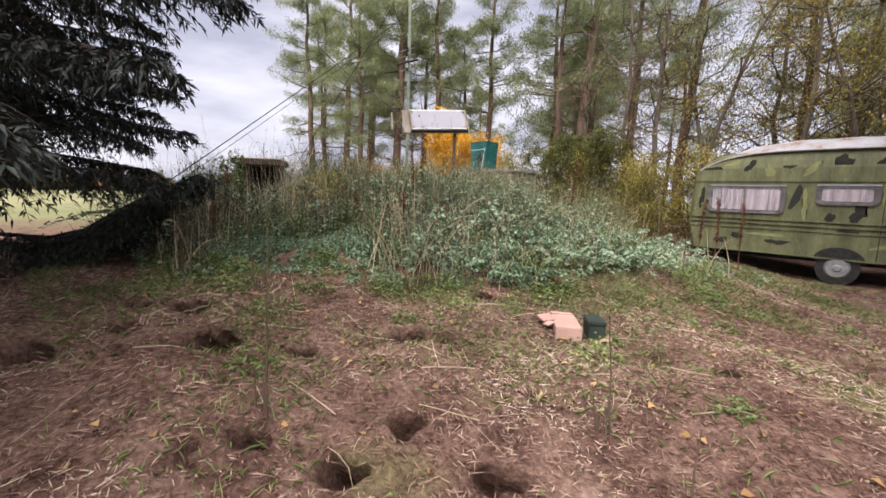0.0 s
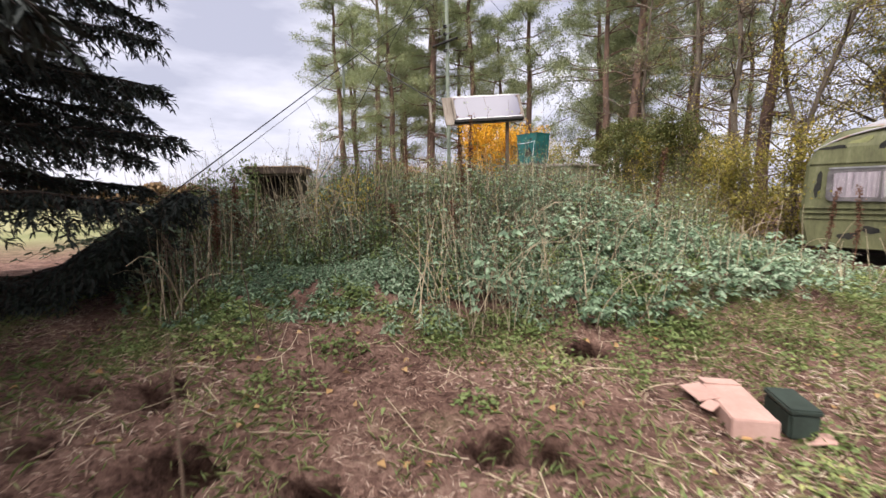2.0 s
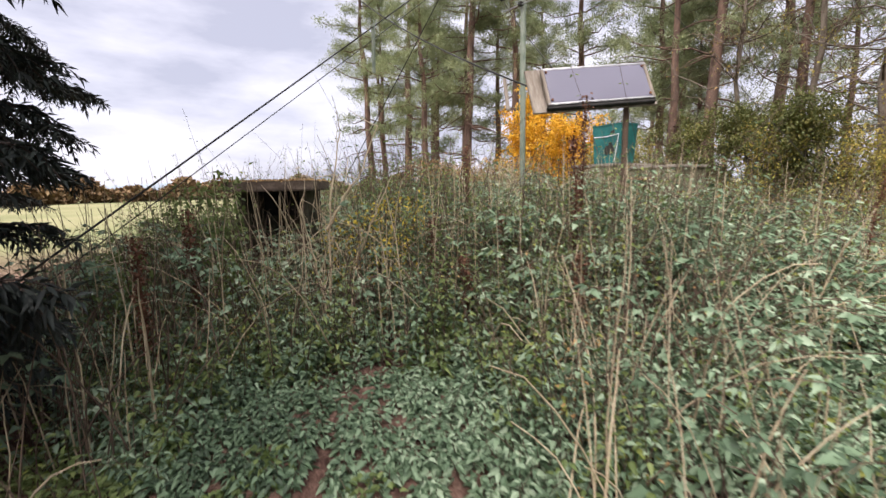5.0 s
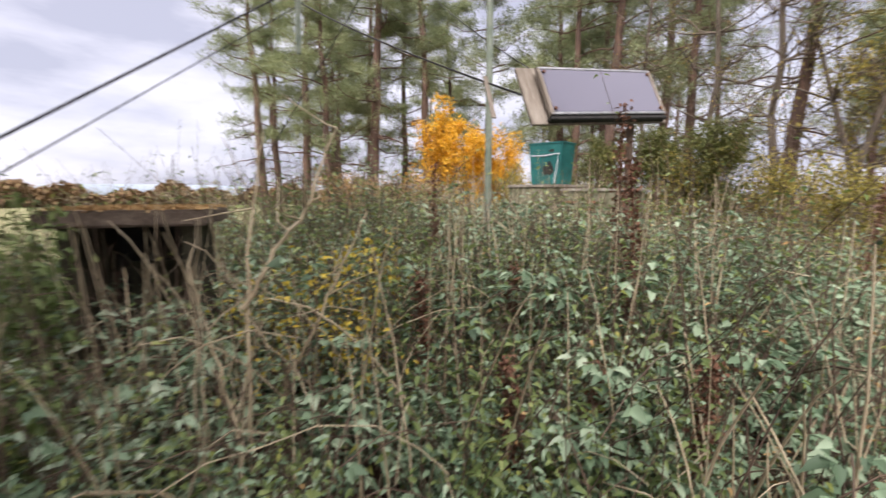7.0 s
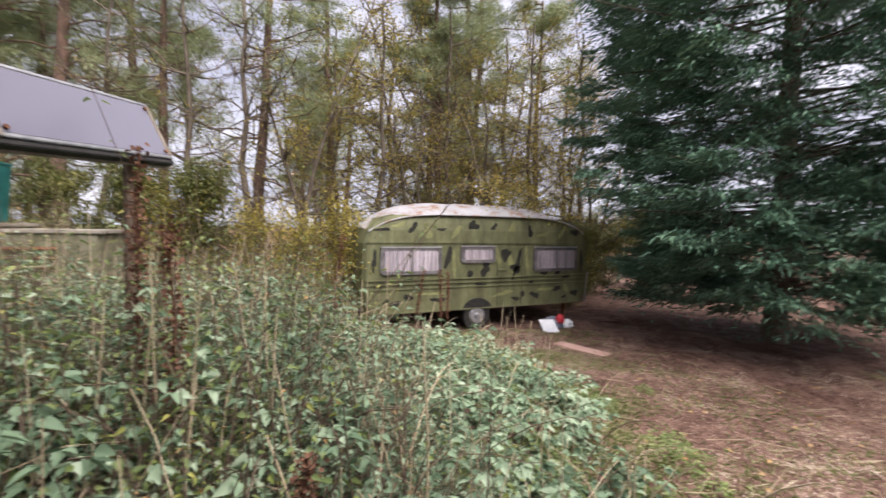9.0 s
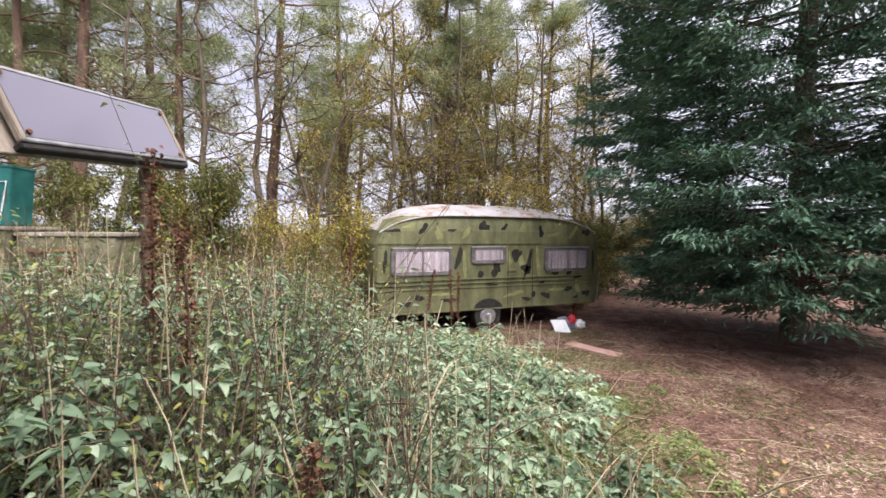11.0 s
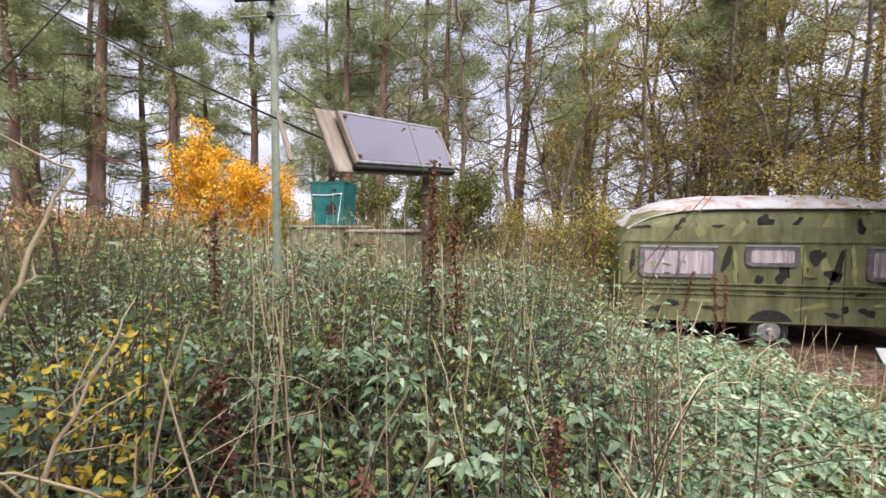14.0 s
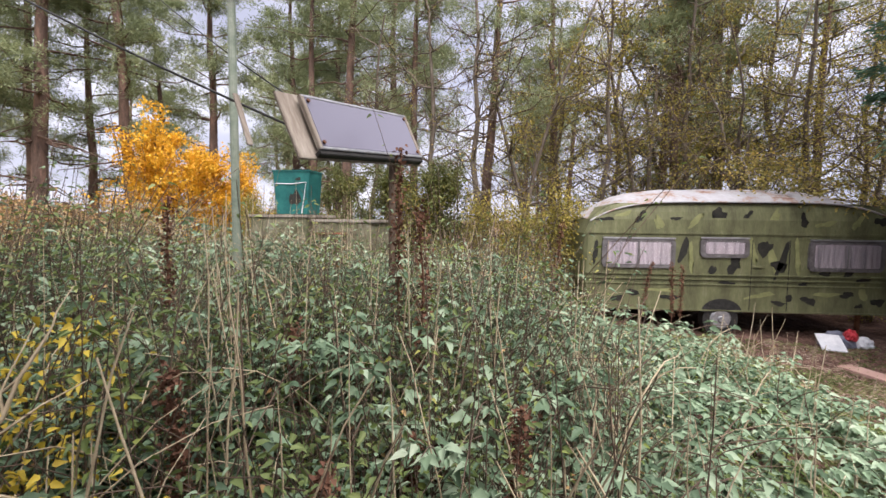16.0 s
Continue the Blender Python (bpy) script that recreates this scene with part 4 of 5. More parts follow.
# spruce whose boughs hang into view
def spruce(h, spread, low, base_at, sweeps):
    root = new("spruce_tree")
    mesh_object("trunk", *tubes([[(0, 0, -.2), (0, 0, h * .5), (0, 0, h)]], np.array([[.17, .11, .02]]), 9), M_BARKDARK, root, smooth=True)
    limbs, twigs, P, D = [], [], [], []
    boughs = 140
    for i in range(boughs):
        u = (i + rng.uniform(0, 1)) / boughs
        z = low + (h - low) * u ** 1.15
        q = i * 2.399 + rng.normal() * .2
        ln = spread * (1 - u) ** .75 * rng.uniform(.85, 1.1)
        # boughs over the trail are short, broken off by passers-by
        for back in range(45):
            ends = np.array([[base_at[0] + math.cos(q) * ln * f, base_at[1] + math.sin(q) * ln * f] for f in (.5, .75, 1.0)])
            if 2.7 < z <= 5.5 and (ends[:, 1] < -8.95).all():
                break
            limit = np.where(ends[:, 0] < -2.0, -9.0, np.where(ends[:, 0] > .2, -9.9, -9.25))
            if z > 4.4 or (ends[:, 1] < limit).all() and (z > 2.1 or clear_of_walk(ends[:, 0], ends[:, 1], .95).all()):
                break
            ln *= .93
        ll = limb_line((0, 0, z), (math.cos(q), math.sin(q), .16), ln, 8, (0, 0, -.18 + .1 * u), .08)
        if i < len(sweeps):
            # a long low bough sweeping up at its tip
            way = np.array(((0, 0, .75), *sweeps[i]))
            ll = np.stack([np.interp(np.linspace(0, len(way) - 1, 8), range(len(way)), way[:, c]) for c in range(3)], -1)
            ln, q = 2.6, math.atan2(*(ll[-1] - ll[3])[1::-1])
        limbs.append(ll)
        side = np.array((-math.sin(q), math.cos(q), 0))
        nt = int(16 + 26 * ln) * (2 if i < len(sweeps) else 1)
        for j in range(nt):
            s = .18 + .82 * (j + rng.uniform(0, 1)) / nt
            f = s * 7
            b = ll[int(min(f, 6))] + (ll[int(min(f, 6)) + 1] - ll[int(min(f, 6))]) * (f - int(min(f, 6)))
            sg = 1 if j % 2 else -1
            d = unit(side * sg * rng.uniform(.5, 1) + np.array((math.cos(q), math.sin(q), 0)) * .8 + [0, 0, rng.uniform(-.5, 0)])
            tw = limb_line(b, d, (.22 + .55 * (1 - s)) * min(ln, 2.6) / 2.4 * rng.uniform(.6, 1.15), 5, (0, 0, -.5), .1)
            twigs.append(tw)
            mcount = 22
            uu = rng.uniform(0, 1, mcount) * 4
            i0 = np.minimum(uu.astype(int), 3)
            pp = tw[i0] + (tw[i0 + 1] - tw[i0]) * (uu - i0)[:, None]
            P.append(pp)
            D.append(unit(tw[-1] - tw[0]) * .7 + unit(rng.normal(size=(mcount, 3))) * .8 + np.array([0, 0, -.15]))
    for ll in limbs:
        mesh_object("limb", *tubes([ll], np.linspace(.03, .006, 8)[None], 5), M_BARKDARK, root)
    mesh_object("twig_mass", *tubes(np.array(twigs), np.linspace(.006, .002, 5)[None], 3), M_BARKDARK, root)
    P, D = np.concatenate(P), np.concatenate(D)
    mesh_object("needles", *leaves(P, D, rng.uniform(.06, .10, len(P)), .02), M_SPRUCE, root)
    return root


SX, SY = -4.2, -11.4
sz = gz(SX, SY)
SWEEPS = [[(x - SX, y - SY, z - sz) for x, y, z in way] for way in (((-4.5, -10.1, 1.0), (-3.75, -9.6, 1.45), (-2.7, -9.08, 1.84)), ((-4.6, -10.4, .9), (-3.9, -9.9, 1.2), (-3.1, -9.5, 1.5)))]
sp = spruce(10.5, 7.0, 1.2, (SX, SY), SWEEPS)
sp.matrix_basis = pose(SX, SY, sz)
tagged(sp, "dark drooping spruce with dense black-green boughs", "spruce tree")


def cypress(h, rad, count):
    root = new("cypress_tree")
    mesh_object("trunk", *tubes([[(0, 0, -.2), (.1, 0, h * .4), (0, 0, h * .9)]], np.array([[.22, .15, .03]]), 10), M_BARK, root, smooth=True)
    limbs, P, D, S = [], [], [], []
    for i in range(count):
        u = rng.uniform(0, 1) ** 1.25
        z = .9 + (h - 1.0) * u
        q = rng.uniform(0, 6.283)
        lump = 1 + .16 * math.sin(3 * q + z * 1.7) + .12 * math.sin(7 * q - z * 3.1)
        rr = rad * (1 - u ** 2.4) ** .7 * lump * rng.uniform(.35, 1.05) ** .45 * min(1, .63 + 1.1 * u)
        base = np.array((0, 0, z - .1 * rr))
        d = np.array((math.cos(q), math.sin(q), rng.uniform(-.05, .3)))
        tip = base + d * rr
        ll = limb_line(base, d, rr, 6, (0, 0, -.08), .06)
        if i % 3 == 0:
            limbs.append(ll)
        m_ = 170
        side = np.array((-math.sin(q), math.cos(q), 0))
        s = rng.uniform(0, 1, m_)
        fan = rng.normal(size=m_)
        P.append(tip - d * s[:, None] * .8 + side * (fan * (.09 + .26 * s))[:, None] + rng.normal(size=(m_, 3)) * [.05, .05, .05] - np.array([0, 0, 1]) * (fan ** 2 * .05)[:, None])
        D.append(d + side * (fan * .5)[:, None] + rng.normal(size=(m_, 3)) * .35 + [0, 0, -.25])
    for ll in limbs[:260]:
        mesh_object("limb", *tubes([ll], np.linspace(.03, .008, 6)[None], 4), M_BARK, root)
    P, D = np.concatenate(P), np.concatenate(D)
    mesh_object("foliage", *leaves(P, D, rng.uniform(.09, .18, len(P)), .04), M_CYPRESS, root)
    return root


cy = cypress(17, 4.3, 2000)
cy.matrix_basis = pose(7.5, -2.9, gz(7.5, -2.9), 0, 0, 0)
tagged(cy, "broad dense blue-green cypress with foliage to the ground", "cypress tree")

# ---- undergrowth on the mound ----
def scatter(nn, x0, x1, y0, y1):
    return rng.uniform(x0, x1, nn), rng.uniform(y0, y1, nn)


def thicket(name, count, region, height, mat, per, L, label, hmin=.10, clear=.05):
    """Upright leafy plants: thin stems set with whorls of leaves."""
    x, y = scatter(count, *region)
    keep = inside(x, y) & clear_of_walk(x, y, clear)
    # nothing grows through the built things
    keep &= ~((np.abs(x + 4.95) < .5) & (np.abs(y + 7.5) < .55)) & ~((x > -6) & (x < -3.9) & (np.abs(y + 1.15) < .6))
    keep &= ~((x > -.6) & (y > -.15))
    keep &= (edge_distance(x, y) > .5) | (rng.uniform(0, 1, len(x)) < .2)
    # the growth stands in clumps with gaps between
    clump = np.sin(x * 2.1 + 1.6 * np.sin(y * 1.7)) + np.sin(y * 2.7 + 1.3 * np.sin(x * 2.3)) + .6 * np.sin(x * 6.1 + y * 5.3)
    keep &= rng.uniform(0, 1, len(x)) < np.clip(.72 + .3 * clump, .16, 1)
    x, y = x[keep], y[keep]
    e = edge_distance(x, y)
    h = height * np.clip(.22 + e * .42, 0, 1) * rng.uniform(.55, 1.15, len(x)) * (1 + .28 * np.sin(x * 1.9 + y * 1.3) + .2 * np.sin(x * 5.3 - y * 4.1)) * np.where(rng.uniform(0, 1, len(x)) < .12, 1.45, 1)
    # lower in front of the vent shaft and where the trail was trodden
    to_shaft = np.abs((x + 1.7) * .325 + (y + 8.7) * .946 - 0.0)
    h = np.where((to_shaft < .75) & (x < -1.4) & (x > -5.2), h * .5, h)
    h = np.where((x > -1.6) & (y > -6.6), h * np.where(x > -.9, .36, .55), h)
    h = np.where((np.abs(x + 4.6) < 2.2) & (y > -4.6) & (y < -.4), h * .68, h)
    h = np.where((x > -1.0) & (y > -3.2), h * .6, h)
    trod = clear_of_walk(x, y, .75)
    h = np.where(trod, h, h * .5)
    h = np.maximum(h, hmin)
    h = np.where(clear_of_walk(x, y, .5), h, np.minimum(h, .13))
    z = ground_z(x, y, False)
    base = np.stack([x, y, z - .03], -1)
    lean = rng.normal(size=(len(x), 2)) * .26
    k = 4
    u = np.linspace(0, 1, k)
    lines = base[:, None] + np.stack([lean[:, 0:1] * h[:, None] * u ** 1.5, lean[:, 1:2] * h[:, None] * u ** 1.5, h[:, None] * u], -1)
    st = tubes(lines, np.linspace(.0035, .0015, k)[None], 3)
    # opposite pairs of leaves at nodes up the stem, smaller towards the tip
    node = np.arange(per) // 2
    s = .16 + .84 * (node + .6 * rng.uniform(0, 1, (len(x), 1))) / (per // 2) + rng.normal(size=(len(x), per)) * .012
    s = np.clip(s, .02, 1)
    f = s * (k - 1)
    i0 = np.minimum(f.astype(int), k - 2)
    row = np.arange(len(x))[:, None]
    P = lines[row, i0] + (lines[row, i0 + 1] - lines[row, i0]) * (f - i0)[..., None]
    q = rng.uniform(0, 6.283, (len(x), 1)) + node * 1.571 + (np.arange(per) % 2) * math.pi + rng.normal(size=(len(x), per)) * .3
    D = np.stack([np.cos(q), np.sin(q), rng.uniform(-.45, .35, q.shape)], -1)
    P = P + D * rng.uniform(.004, .03, q.shape)[..., None]
    size = (rng.uniform(.7, 1.25, q.shape) * L * (1.25 - .75 * s)).ravel()
    ob = tagged(mesh_object(name, *leaves(P.reshape(-1, 3), D.reshape(-1, 3), size, size * .52, .22, .3, oval=True), mat), label, "undergrowth", kind="stuff")
    tagged(mesh_object(name + "_stems", *st, M_TWIG), "thin brown stems under the leaves", "stems", kind="stuff")
    return ob


thicket("nettle_bed", 13500, (-5.5, 2.2, -9.6, -3.5), .64, M_NETTLE, 26, .058, "dense grey-green nettles and brambles over the mound", clear=.02)
thicket("nettle_bed", 15000, (-12, 2.0, -9.8, 2.2), .66, M_NETTLE, 18, .062, "dense green undergrowth across the mound's top", clear=.02)
thicket("green_weeds", 4600, (-12, .8, -9.6, 1.5), 1.02, M_WEED, 16, .058, "fresh yellow-green leafy weeds among the nettles", clear=.7)
thicket("green_weeds", 2800, (-7.5, -2.2, -9.7, -5.5), 1.0, M_WEED, 18, .058, "fresh yellow-green leafy weeds around the vent shaft", clear=.7)
thicket("yellowing_weeds", 4200, (-12, .8, -9.6, 1.5), .98, M_OLIVE, 14, .05, "yellowing leafy weeds among the nettles", clear=.8)
thicket("tawny_weeds", 2600, (-12, .5, -9.6, 1.5), .85, M_BRACKEN, 8, .045, "withered brown weeds among the nettles", clear=.95)


def brambles(count, region, label):
    """Arching canes set with leaves of three leaflets."""
    x, y = scatter(count, *region)
    keep = inside(x, y) & clear_of_walk(x, y, 1.35) & ~((np.abs(x + 4.95) < .5) & (np.abs(y + 7.5) < .55))
    x, y = x[keep], y[keep]
    nn, k, nodes = len(x), 8, 11
    h, q = rng.uniform(.7, 1.5, nn) * np.where((x > -1.5) & (y > -6.7), .45, 1), rng.uniform(0, 6.283, nn)
    arch = rng.uniform(.35, .95, nn)
    u = np.linspace(0, 1, k)
    hor, ver = (h * arch)[:, None] * u ** 1.2, h[:, None] * (u - arch[:, None] * .85 * u ** 2.4) * .9
    lines = np.stack([x[:, None] + np.cos(q)[:, None] * hor, y[:, None] + np.sin(q)[:, None] * hor, ground_z(x, y, False)[:, None] - .02 + ver], -1)
    f = np.linspace(.2, .98, nodes) * (k - 1)
    i0 = np.minimum(f.astype(int), k - 2)
    C = lines[:, i0] + (lines[:, i0 + 1] - lines[:, i0]) * (f - i0)[:, None]
    qq = q[:, None] + (np.arange(nodes) % 2 * 2 - 1) * 1.1 + rng.normal(size=(nn, nodes)) * .4
    stalk = np.stack([np.cos(qq), np.sin(qq), rng.uniform(.0, .5, qq.shape)], -1)
    C = C + stalk * .04
    size = rng.uniform(.045, .075, (nn, nodes))
    P, D, S = [], [], []
    for turn, scale in ((0, 1.1), (1.15, .85), (-1.15, .85)):
        P.append(C)
        D.append(np.stack([np.cos(qq + turn), np.sin(qq + turn), rng.uniform(-.35, .2, qq.shape)], -1))
        S.append(size * scale)
    P, D, S = np.concatenate(P).reshape(-1, 3), np.concatenate(D).reshape(-1, 3), np.concatenate(S).ravel()
    tagged(mesh_object("bramble_leaves", *leaves(P, D, S, S * .62, .15, .25, oval=True), M_NETTLE), label, "brambles", kind="stuff")
    tagged(mesh_object("bramble_canes", *tubes(lines, np.linspace(.0045, .002, k)[None], 4), M_TWIG), "thin arching bramble canes", "brambles", kind="stuff")


brambles(1900, (-7, .6, -9.3, -2.5), "grey-green three-part bramble leaves on arching canes")

def sprig(x, y, h):
    root = empty("goldenrod_sprig", pose(x, y, gz(x, y)), "low plant with bright yellow dying leaves among nettles", "plant", "yellow sprigs")
    ln = limb_line((0, 0, -.02), (rng.normal() * .2, rng.normal() * .2, 1), h, 6, (0, 0, 0), .1)
    mesh_object("stem", *tubes([ln], np.linspace(.004, .002, 6)[None], 4), M_TWIG, root)
    pp = ln[rng.integers(2, 6, 110)] + rng.normal(size=(110, 3)) * [.1, .1, .06]
    tagged(mesh_object("leaf_spray", *leaves(pp, rng.normal(size=(110, 3)) + [0, 0, -.3], .034, .02, oval=True), M_SPRIG, root), kind="stuff")


for x, y, h in ((-3.7, -7.05, .82), (-3.55, -6.95, .8), (-3.85, -7.2, .78), (-3.45, -7.0, .75), (-3.8, -6.9, .8), (-3.95, -7.3, .72)):
    sprig(x, y, h)

# dry canes arching over the undergrowth
def canes(name, count, region, hl, r, mat, label, clear=1.0, only_inside=True):
    x, y = scatter(count, *region)
    keep = clear_of_walk(x, y, clear)
    if only_inside:
        keep &= inside(x, y)
    keep &= ~((x > -.5) & (y > -3.2) & (rng.uniform(0, 1, count) < .85))
    keep &= ~((x > -1.2) & (y > -6.4) & (rng.uniform(0, 1, count) < .6))
    x, y = x[keep], y[keep]
    nn, k = len(x), 7
    h = rng.uniform(hl[0], hl[1], nn) * np.where((x > -1.3) & (y > -6.7), .65, 1)
    q = rng.uniform(0, 6.283, nn)
    arch = rng.uniform(.05, .75, nn) ** 1.5
    u = np.linspace(0, 1, k)
    hor = (h * arch)[:, None] * (u ** 1.3 * 1.2)
    ver = h[:, None] * (u - arch[:, None] * .75 * u ** 3)
    lines = np.stack([x[:, None] + np.cos(q)[:, None] * hor, y[:, None] + np.sin(q)[:, None] * hor, ground_z(x, y, False)[:, None] - .02 + ver], -1)
    lines += np.cumsum(rng.normal(size=lines.shape), 1) * .006 * (u > 0)[:, None]
    tagged(mesh_object(name, *tubes(lines, (np.linspace(1, .35, k)[None] * rng.uniform(.6, 1.3, nn)[:, None]) * r, 4), mat), label, "canes", kind="stuff")


canes("dry_canes", 1700, (-6.5, 2, -9.4, -3.2), (.5, 1.3), .0045, M_DRY, "pale dry bramble canes arching over the nettles")
canes("dry_canes", 1100, (-12, 1.5, -9.4, 1.5), (.6, 1.3), .006, M_DRY, "pale dry stalks standing in the undergrowth")
canes("brown_canes", 1300, (-12, 1.8, -9.6, 1.8), (.5, 1.3), .005, M_TWIG, "brown woody stems in the undergrowth")
canes("brown_canes", 800, (-5.5, -1.5, -9.3, -5.5), (.6, 1.25), .004, M_TWIG, "dark upright weed stems near the trail", clear=.85)
canes("dry_canes", 160, (-4.2, -.5, -9.0, -5.5), (.7, 1.3), .006, M_DRY, "long pale cane arching beside the trail", clear=.85)


def dock(x, y, h):
    root = empty("dock_plant", pose(x, y, gz(x, y)), "dead reddish-brown dock spike standing among nettles", "dead plant", "dead docks")
    line = limb_line((0, 0, -.02), (rng.normal() * .06, rng.normal() * .06, 1), h, 8, (0, 0, 0), .06)
    mesh_object("stalk", *tubes([line], np.linspace(.009, .004, 8)[None], 5), M_DOCK, root)
    nn = 420
    s = rng.uniform(.35, 1, nn) * 7
    i0 = np.minimum(s.astype(int), 6)
    P = line[i0] + (line[i0 + 1] - line[i0]) * (s - i0)[:, None] + rng.normal(size=(nn, 3)) * [.02, .02, .02]
    tagged(mesh_object("seed_head", *leaves(P, rng.normal(size=(nn, 3)), .024, .02), M_DOCK, root), kind="stuff")


for x, y, h in ((-2.78, -5.75, 1.45), (-2.62, -6.1, 1.2), (-2.55, -6.65, .6), (-1.5, -3.2, 1.35), (.55, -1.6, 1.25), (.85, -1.2, 1.15), (-3.1, -6.3, .7), (-4.1, -5.9, 1.2), (-3.3, -6.9, .8), (-2.75, -7.0, .7), (-2.2, -6.6, .75), (-4.0, -8.4, 1.0), (-3.6, -8.7, .95), (.2, -1.3, 1.2)):
    dock(x, y, h)

# ---- litter, grass, saplings ----
nn = 240000
x, y = scatter(nn, -4.2, 6.5, -11.5, -.3)
keep = ~inside(x, y)
for hx, hy, hr in HOLES:
    keep &= (x - hx) ** 2 + (y - hy) ** 2 > (hr * 1.15) ** 2
x, y = x[keep], y[keep]
P = np.stack([x, y, ground_z(x, y) + .006], -1)
q = rng.uniform(0, 6.283, len(x))
D = np.stack([np.cos(q), np.sin(q), rng.normal(size=len(x)) * .12], -1)
tagged(mesh_object("needle_litter", *leaves(P, D, rng.uniform(.03, .10, len(x)), .006, .05, .05), M_LITTER), "fallen brown needles and stalks strewn over soil", "litter", kind="stuff")


def grass(name, count, region, L, mat, label, near_edge):
    x, y = scatter(count, *region)
    e = edge_distance(x, y) * np.where(inside(x, y), -1, 1)
    patch = np.sin(x * 2.3 + 1.7 * np.sin(y * 1.9)) + np.sin(y * 3.1 + x) * .7
    keep = (e > -.4) & (rng.uniform(0, 1, count) < np.exp(-np.maximum(e, 0) / near_edge) * np.clip(.55 + .45 * patch, .03, 1)) & clear_of_walk(x, y, .1)
    x, y = x[keep], y[keep]
    q = rng.uniform(0, 6.283, len(x))
    D = np.stack([np.cos(q), np.sin(q), rng.uniform(.2, 1.6, len(x))], -1)
    P = np.stack([x, y, ground_z(x, y) - .005], -1)
    tagged(mesh_object(name, *leaves(P, D, rng.uniform(.5, 1.3, len(x)) * L, L * .075, .1, .25), mat), label, "grass", kind="stuff")


grass("rough_grass", 200000, (-4.5, 4.5, -10.5, -.3), .10, M_GRASS, "yellow-green tufts of rough grass at the mound's foot", 1.4)
x, y = scatter(8500, -4.5, 4.5, -11, -.4)
e = edge_distance(x, y) * np.where(inside(x, y), -1, 1)
cl = np.sin(x * 5.1 + 2 * np.sin(y * 3.7)) + np.sin(y * 6.3 + x * 2)
keep = (e > -.3) & (rng.uniform(0, 1, len(x)) < np.exp(-np.maximum(e, 0) / .9) + .035) & (cl > .1) & clear_of_walk(x, y, .12)
x, y = x[keep], y[keep]
q = rng.uniform(0, 6.283, len(x))
P = np.stack([x, y, ground_z(x, y) + rng.uniform(.01, .14, len(x)) * np.clip(1.3 - e[keep], .35, 1)], -1)
D = np.stack([np.cos(q), np.sin(q), rng.normal(size=len(x)) * .25 + .1], -1)
tagged(mesh_object("bramble_seedlings", *leaves(P, D, rng.uniform(.025, .055, len(x)), .026, .2, .2, oval=True), M_WEED), "low green bramble and ivy leaves on the litter", "ground plants", kind="stuff")
nn = 500
x, y = scatter(nn, -3.5, 6, -11, -.5)
keep = ~inside(x, y)
x, y = x[keep], y[keep]
q = rng.uniform(0, 6.283, len(x))
tagged(mesh_object("fallen_leaves", *leaves(np.stack([x, y, ground_z(x, y) + .012], -1), np.stack([np.cos(q), np.sin(q), rng.normal(size=len(x)) * .2], -1), .06, .045), M_BRACKEN), "pale fallen leaves scattered on the litter", "leaves", kind="stuff")
x, y = scatter(1100, -3.2, 5, -11, -1)
keep = (edge_distance(x, y) < .8) | ~inside(x, y) & (rng.uniform(0, 1, len(x)) < .45)
x, y = x[keep], y[keep]
q = rng.uniform(0, 6.283, len(x))
ln = rng.uniform(.08, .42, len(x))
u = np.linspace(-.5, .5, 5)
lx, ly = x[:, None] + np.cos(q)[:, None] * ln[:, None] * u - np.sin(q)[:, None] * ln[:, None] * u * u * rng.normal(size=(len(x), 1)) * .5, y[:, None] + np.sin(q)[:, None] * ln[:, None] * u
lz = ground_z(lx, ly) + .012 + rng.uniform(0, .05, len(x))[:, None] * (u + .5)
tagged(mesh_object("fallen_sticks", *tubes(np.stack([lx, ly, lz], -1), rng.uniform(.0012, .0035, (len(x), 1)), 4), M_DRY), "pale fallen sticks lying on the litter", "sticks", kind="stuff")


def low_weed(x, y, r):
    """A low leafy clump at the mound's foot."""
    nn = int(110 * r / .15)
    q, d = rng.uniform(0, 6.283, nn), np.sqrt(rng.uniform(0, 1, nn)) * r
    px, py = x + np.cos(q) * d, y + np.sin(q) * d
    P = np.stack([px, py, ground_z(px, py, False) + rng.uniform(.01, 1, nn) * r * 1.1 * (1.15 - d / r)], -1)
    a = rng.uniform(0, 6.283, nn)
    return leaves(P, np.stack([np.cos(a), np.sin(a), rng.uniform(-.3, .6, nn)], -1), rng.uniform(.025, .05, nn), .022, .2, .25, oval=True)


x, y = scatter(5200, -3.4, 2.8, -9.6, -3.0)
e = edge_distance(x, y) * np.where(inside(x, y), -1, 1)
keep = (e > -.6) & (rng.uniform(0, 1, len(x)) < .055 * np.exp(-np.maximum(e, 0) / .8)) & clear_of_walk(x, y, .12)
for hx, hy, hr in HOLES:
    keep &= (x - hx) ** 2 + (y - hy) ** 2 > (hr + .12) ** 2
x, y = x[keep], y[keep]
tagged(mesh_object("low_weeds", *join([low_weed(a, b, rng.uniform(.08, .26)) for a, b in zip(x, y)]), M_WEED), "bright green low weeds along the mound's foot", "weeds", kind="stuff")


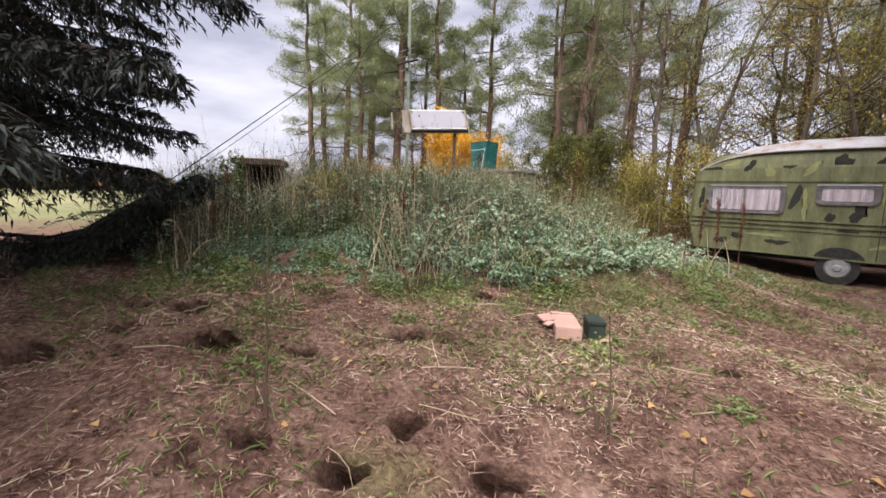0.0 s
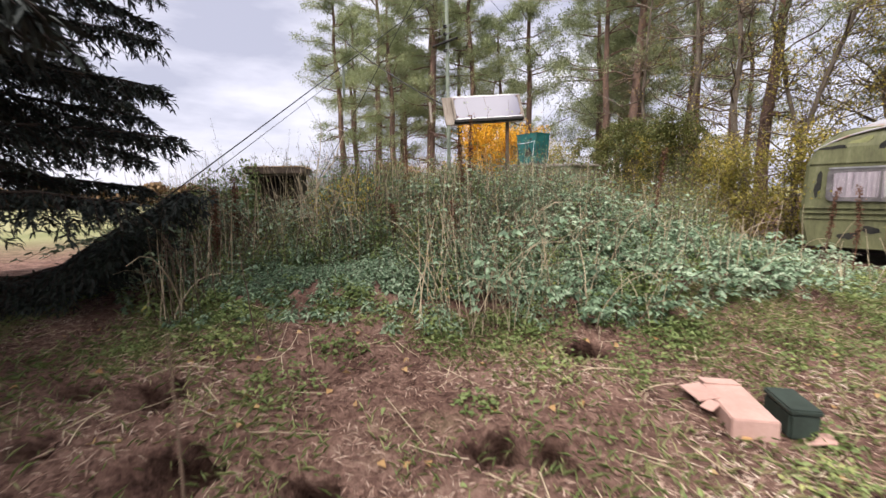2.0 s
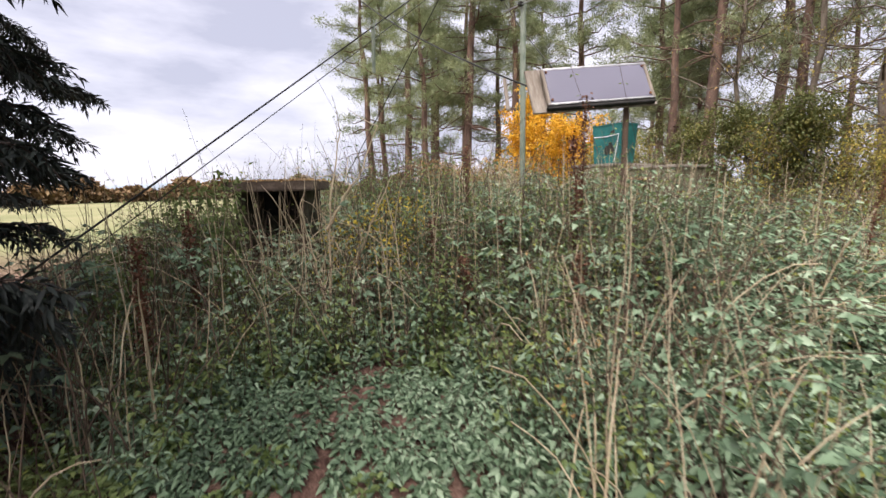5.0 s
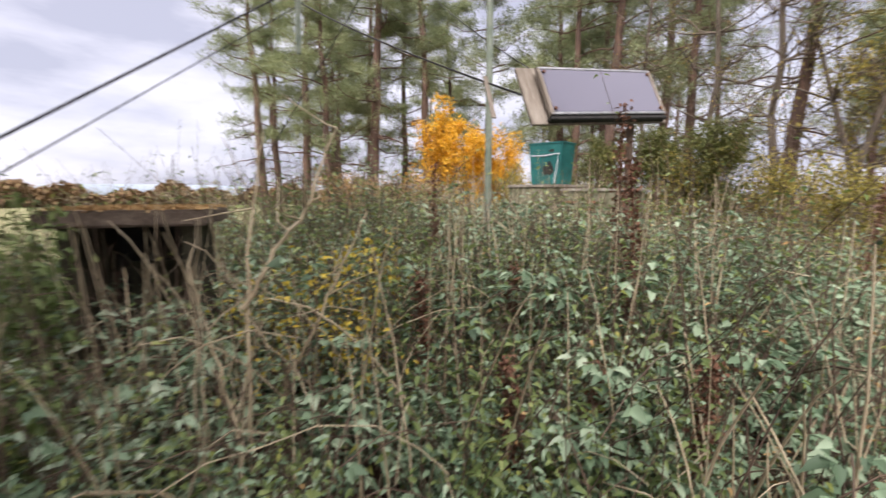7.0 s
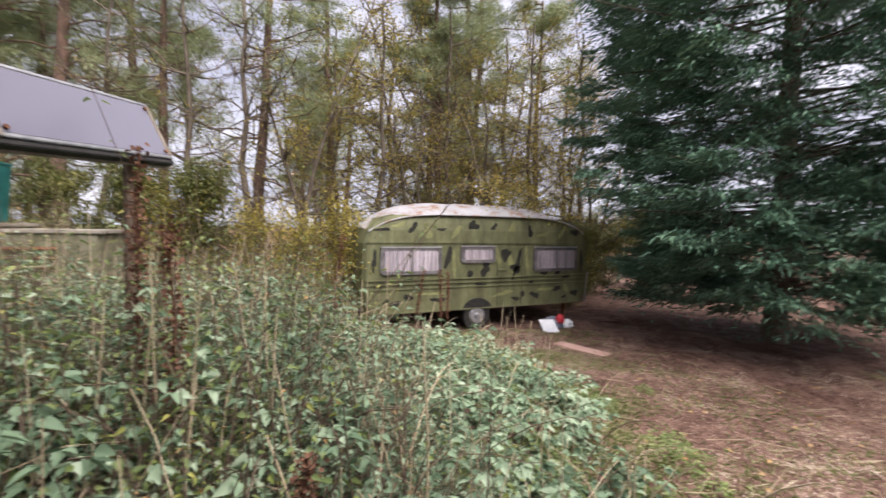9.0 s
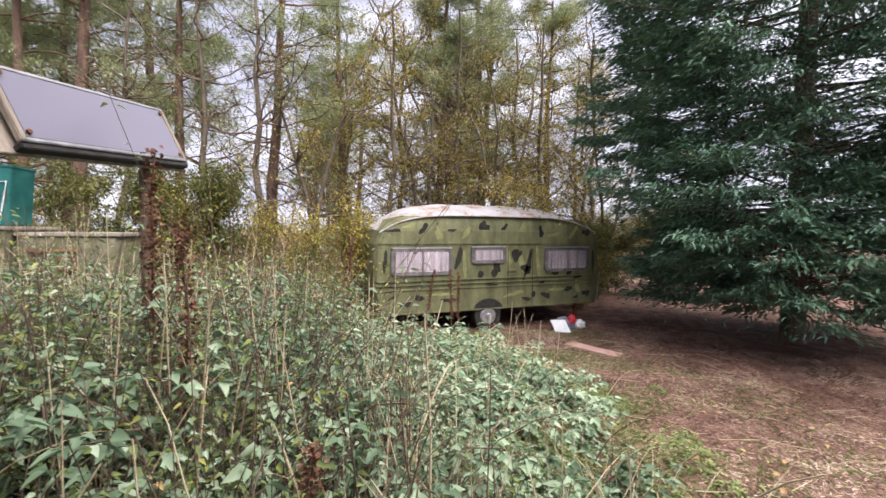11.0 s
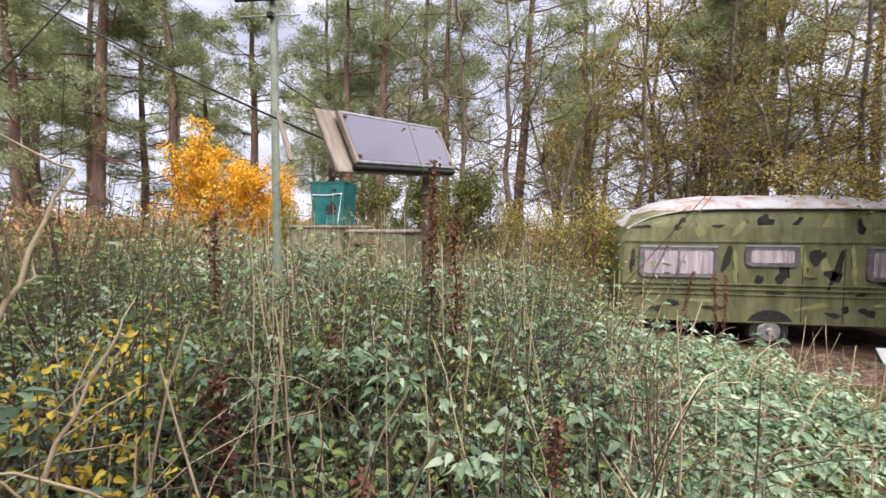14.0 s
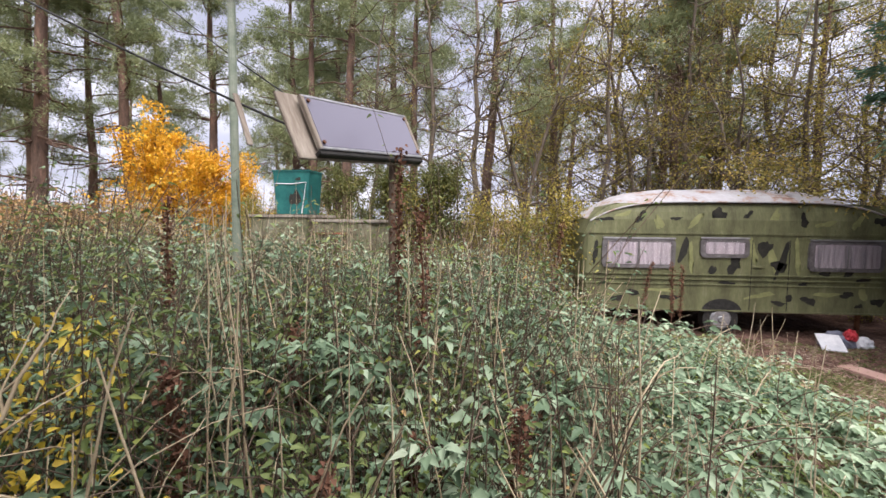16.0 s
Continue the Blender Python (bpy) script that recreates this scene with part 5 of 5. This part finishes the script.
def elder(x, y):
    """A bare forked elder with thick pale stems."""
    root = empty("elder_shrub", pose(x, y, gz(x, y)), "bare pale elder with forked crooked stems", "shrub")
    for bx, by, stem in ((0, 0, ((0, 0, -.05), (.02, .02, .4), (-.06, .05, .95), (-.22, .2, 1.35), (-.28, .3, 1.75))), (0, 0, ((-.05, .04, .9), (.02, .2, 1.2), (.1, .32, 1.4), (.12, .45, 1.75))),
                         (.16, -.1, ((0, 0, -.05), (-.12, .06, .35), (-.3, .05, .7), (-.42, .0, 1.1))), (-.1, .1, ((0, 0, -.05), (.1, .1, .5), (.3, .16, .85), (.4, .3, 1.2)))):
        way = np.array(stem) * .86 + (bx, by, 0)
        u = np.linspace(0, len(way) - 1, 14)
        line = np.stack([np.interp(u, range(len(way)), way[:, c]) for c in range(3)], -1) + rng.normal(size=(14, 3)) * .008
        piece = mesh_object("stem", *tubes([line], np.linspace(.011, .004, 14)[None], 7), M_DRY, root, smooth=True)
        tw = np.array([limb_line(line[rng.integers(6, 14)], unit(rng.normal(size=3) + [0, 0, .9]), rng.uniform(.12, .35), 5, (0, 0, .1), .2) for _ in range(7)])
        for t in tw:
            mesh_object("twig", *tubes([t], np.linspace(.004, .0015, 5)[None], 4), M_DRY, piece)


elder(-3.62, -7.6)


def leafy_shoot(x, y, h):
    root = empty("leafy_shoot", pose(x, y, gz(x, y)), "upright shoot with fresh yellow-green leaves by the vent shaft", "plant", "shoots by the shaft")
    ln = limb_line((0, 0, -.02), (rng.normal() * .06, rng.normal() * .06, 1), h, 8, (0, 0, 0), .06)
    mesh_object("stem", *tubes([ln], np.linspace(.007, .003, 8)[None], 5), M_TWIG, root)
    pp = ln[rng.integers(2, 8, 190)] + rng.normal(size=(190, 3)) * [.07, .07, .06]
    tagged(mesh_object("leaf_spray", *leaves(pp, rng.normal(size=(190, 3)) + [0, 0, -.2], .055, .03, oval=True), M_WEED, root), kind="stuff")


for x, y, h in ((-4.62, -8.02, 1.05), (-4.5, -8.1, .8), (-4.75, -8.25, .9), (-5.4, -8.35, .9), (-5.1, -8.6, .8), (-4.3, -8.75, .75), (-5.8, -8.3, 1.0), (-4.0, -8.2, .6)):
    leafy_shoot(x, y, h)


def sapling(x, y, h, count):
    root = empty("sapling", pose(x, y, gz(x, y)), "thin bare brown sapling growing from the litter", "sapling", "bare saplings")
    for i in range(count):
        hh = h if i == 0 else h * rng.uniform(.15, .4)
        ln = limb_line((rng.normal() * .03, rng.normal() * .03, -.02), (rng.normal() * .05, rng.normal() * .05, 1), hh, 8, (0, 0, 0), .05)
        mesh_object("stem", *tubes([ln], np.linspace(.007, .002, 8)[None], 5), M_TWIG, root)
    tw = np.array([limb_line(ln[0] + np.array((0, 0, hh * rng.uniform(.3, .9))), unit(rng.normal(size=3) + [0, 0, .8]), rng.uniform(.08, .2), 4, (0, 0, 0), .2) for _ in range(6)])
    mesh_object("twigs", *tubes(tw, .0015, 3), M_TWIG, root)


sapling(0.44, -9.68, 1.05, 4)
sapling(1.63, -8.34, .75, 7)
sapling(2.1, -8.6, .4, 3)
sapling(-1.6, -8.9, .8, 3)
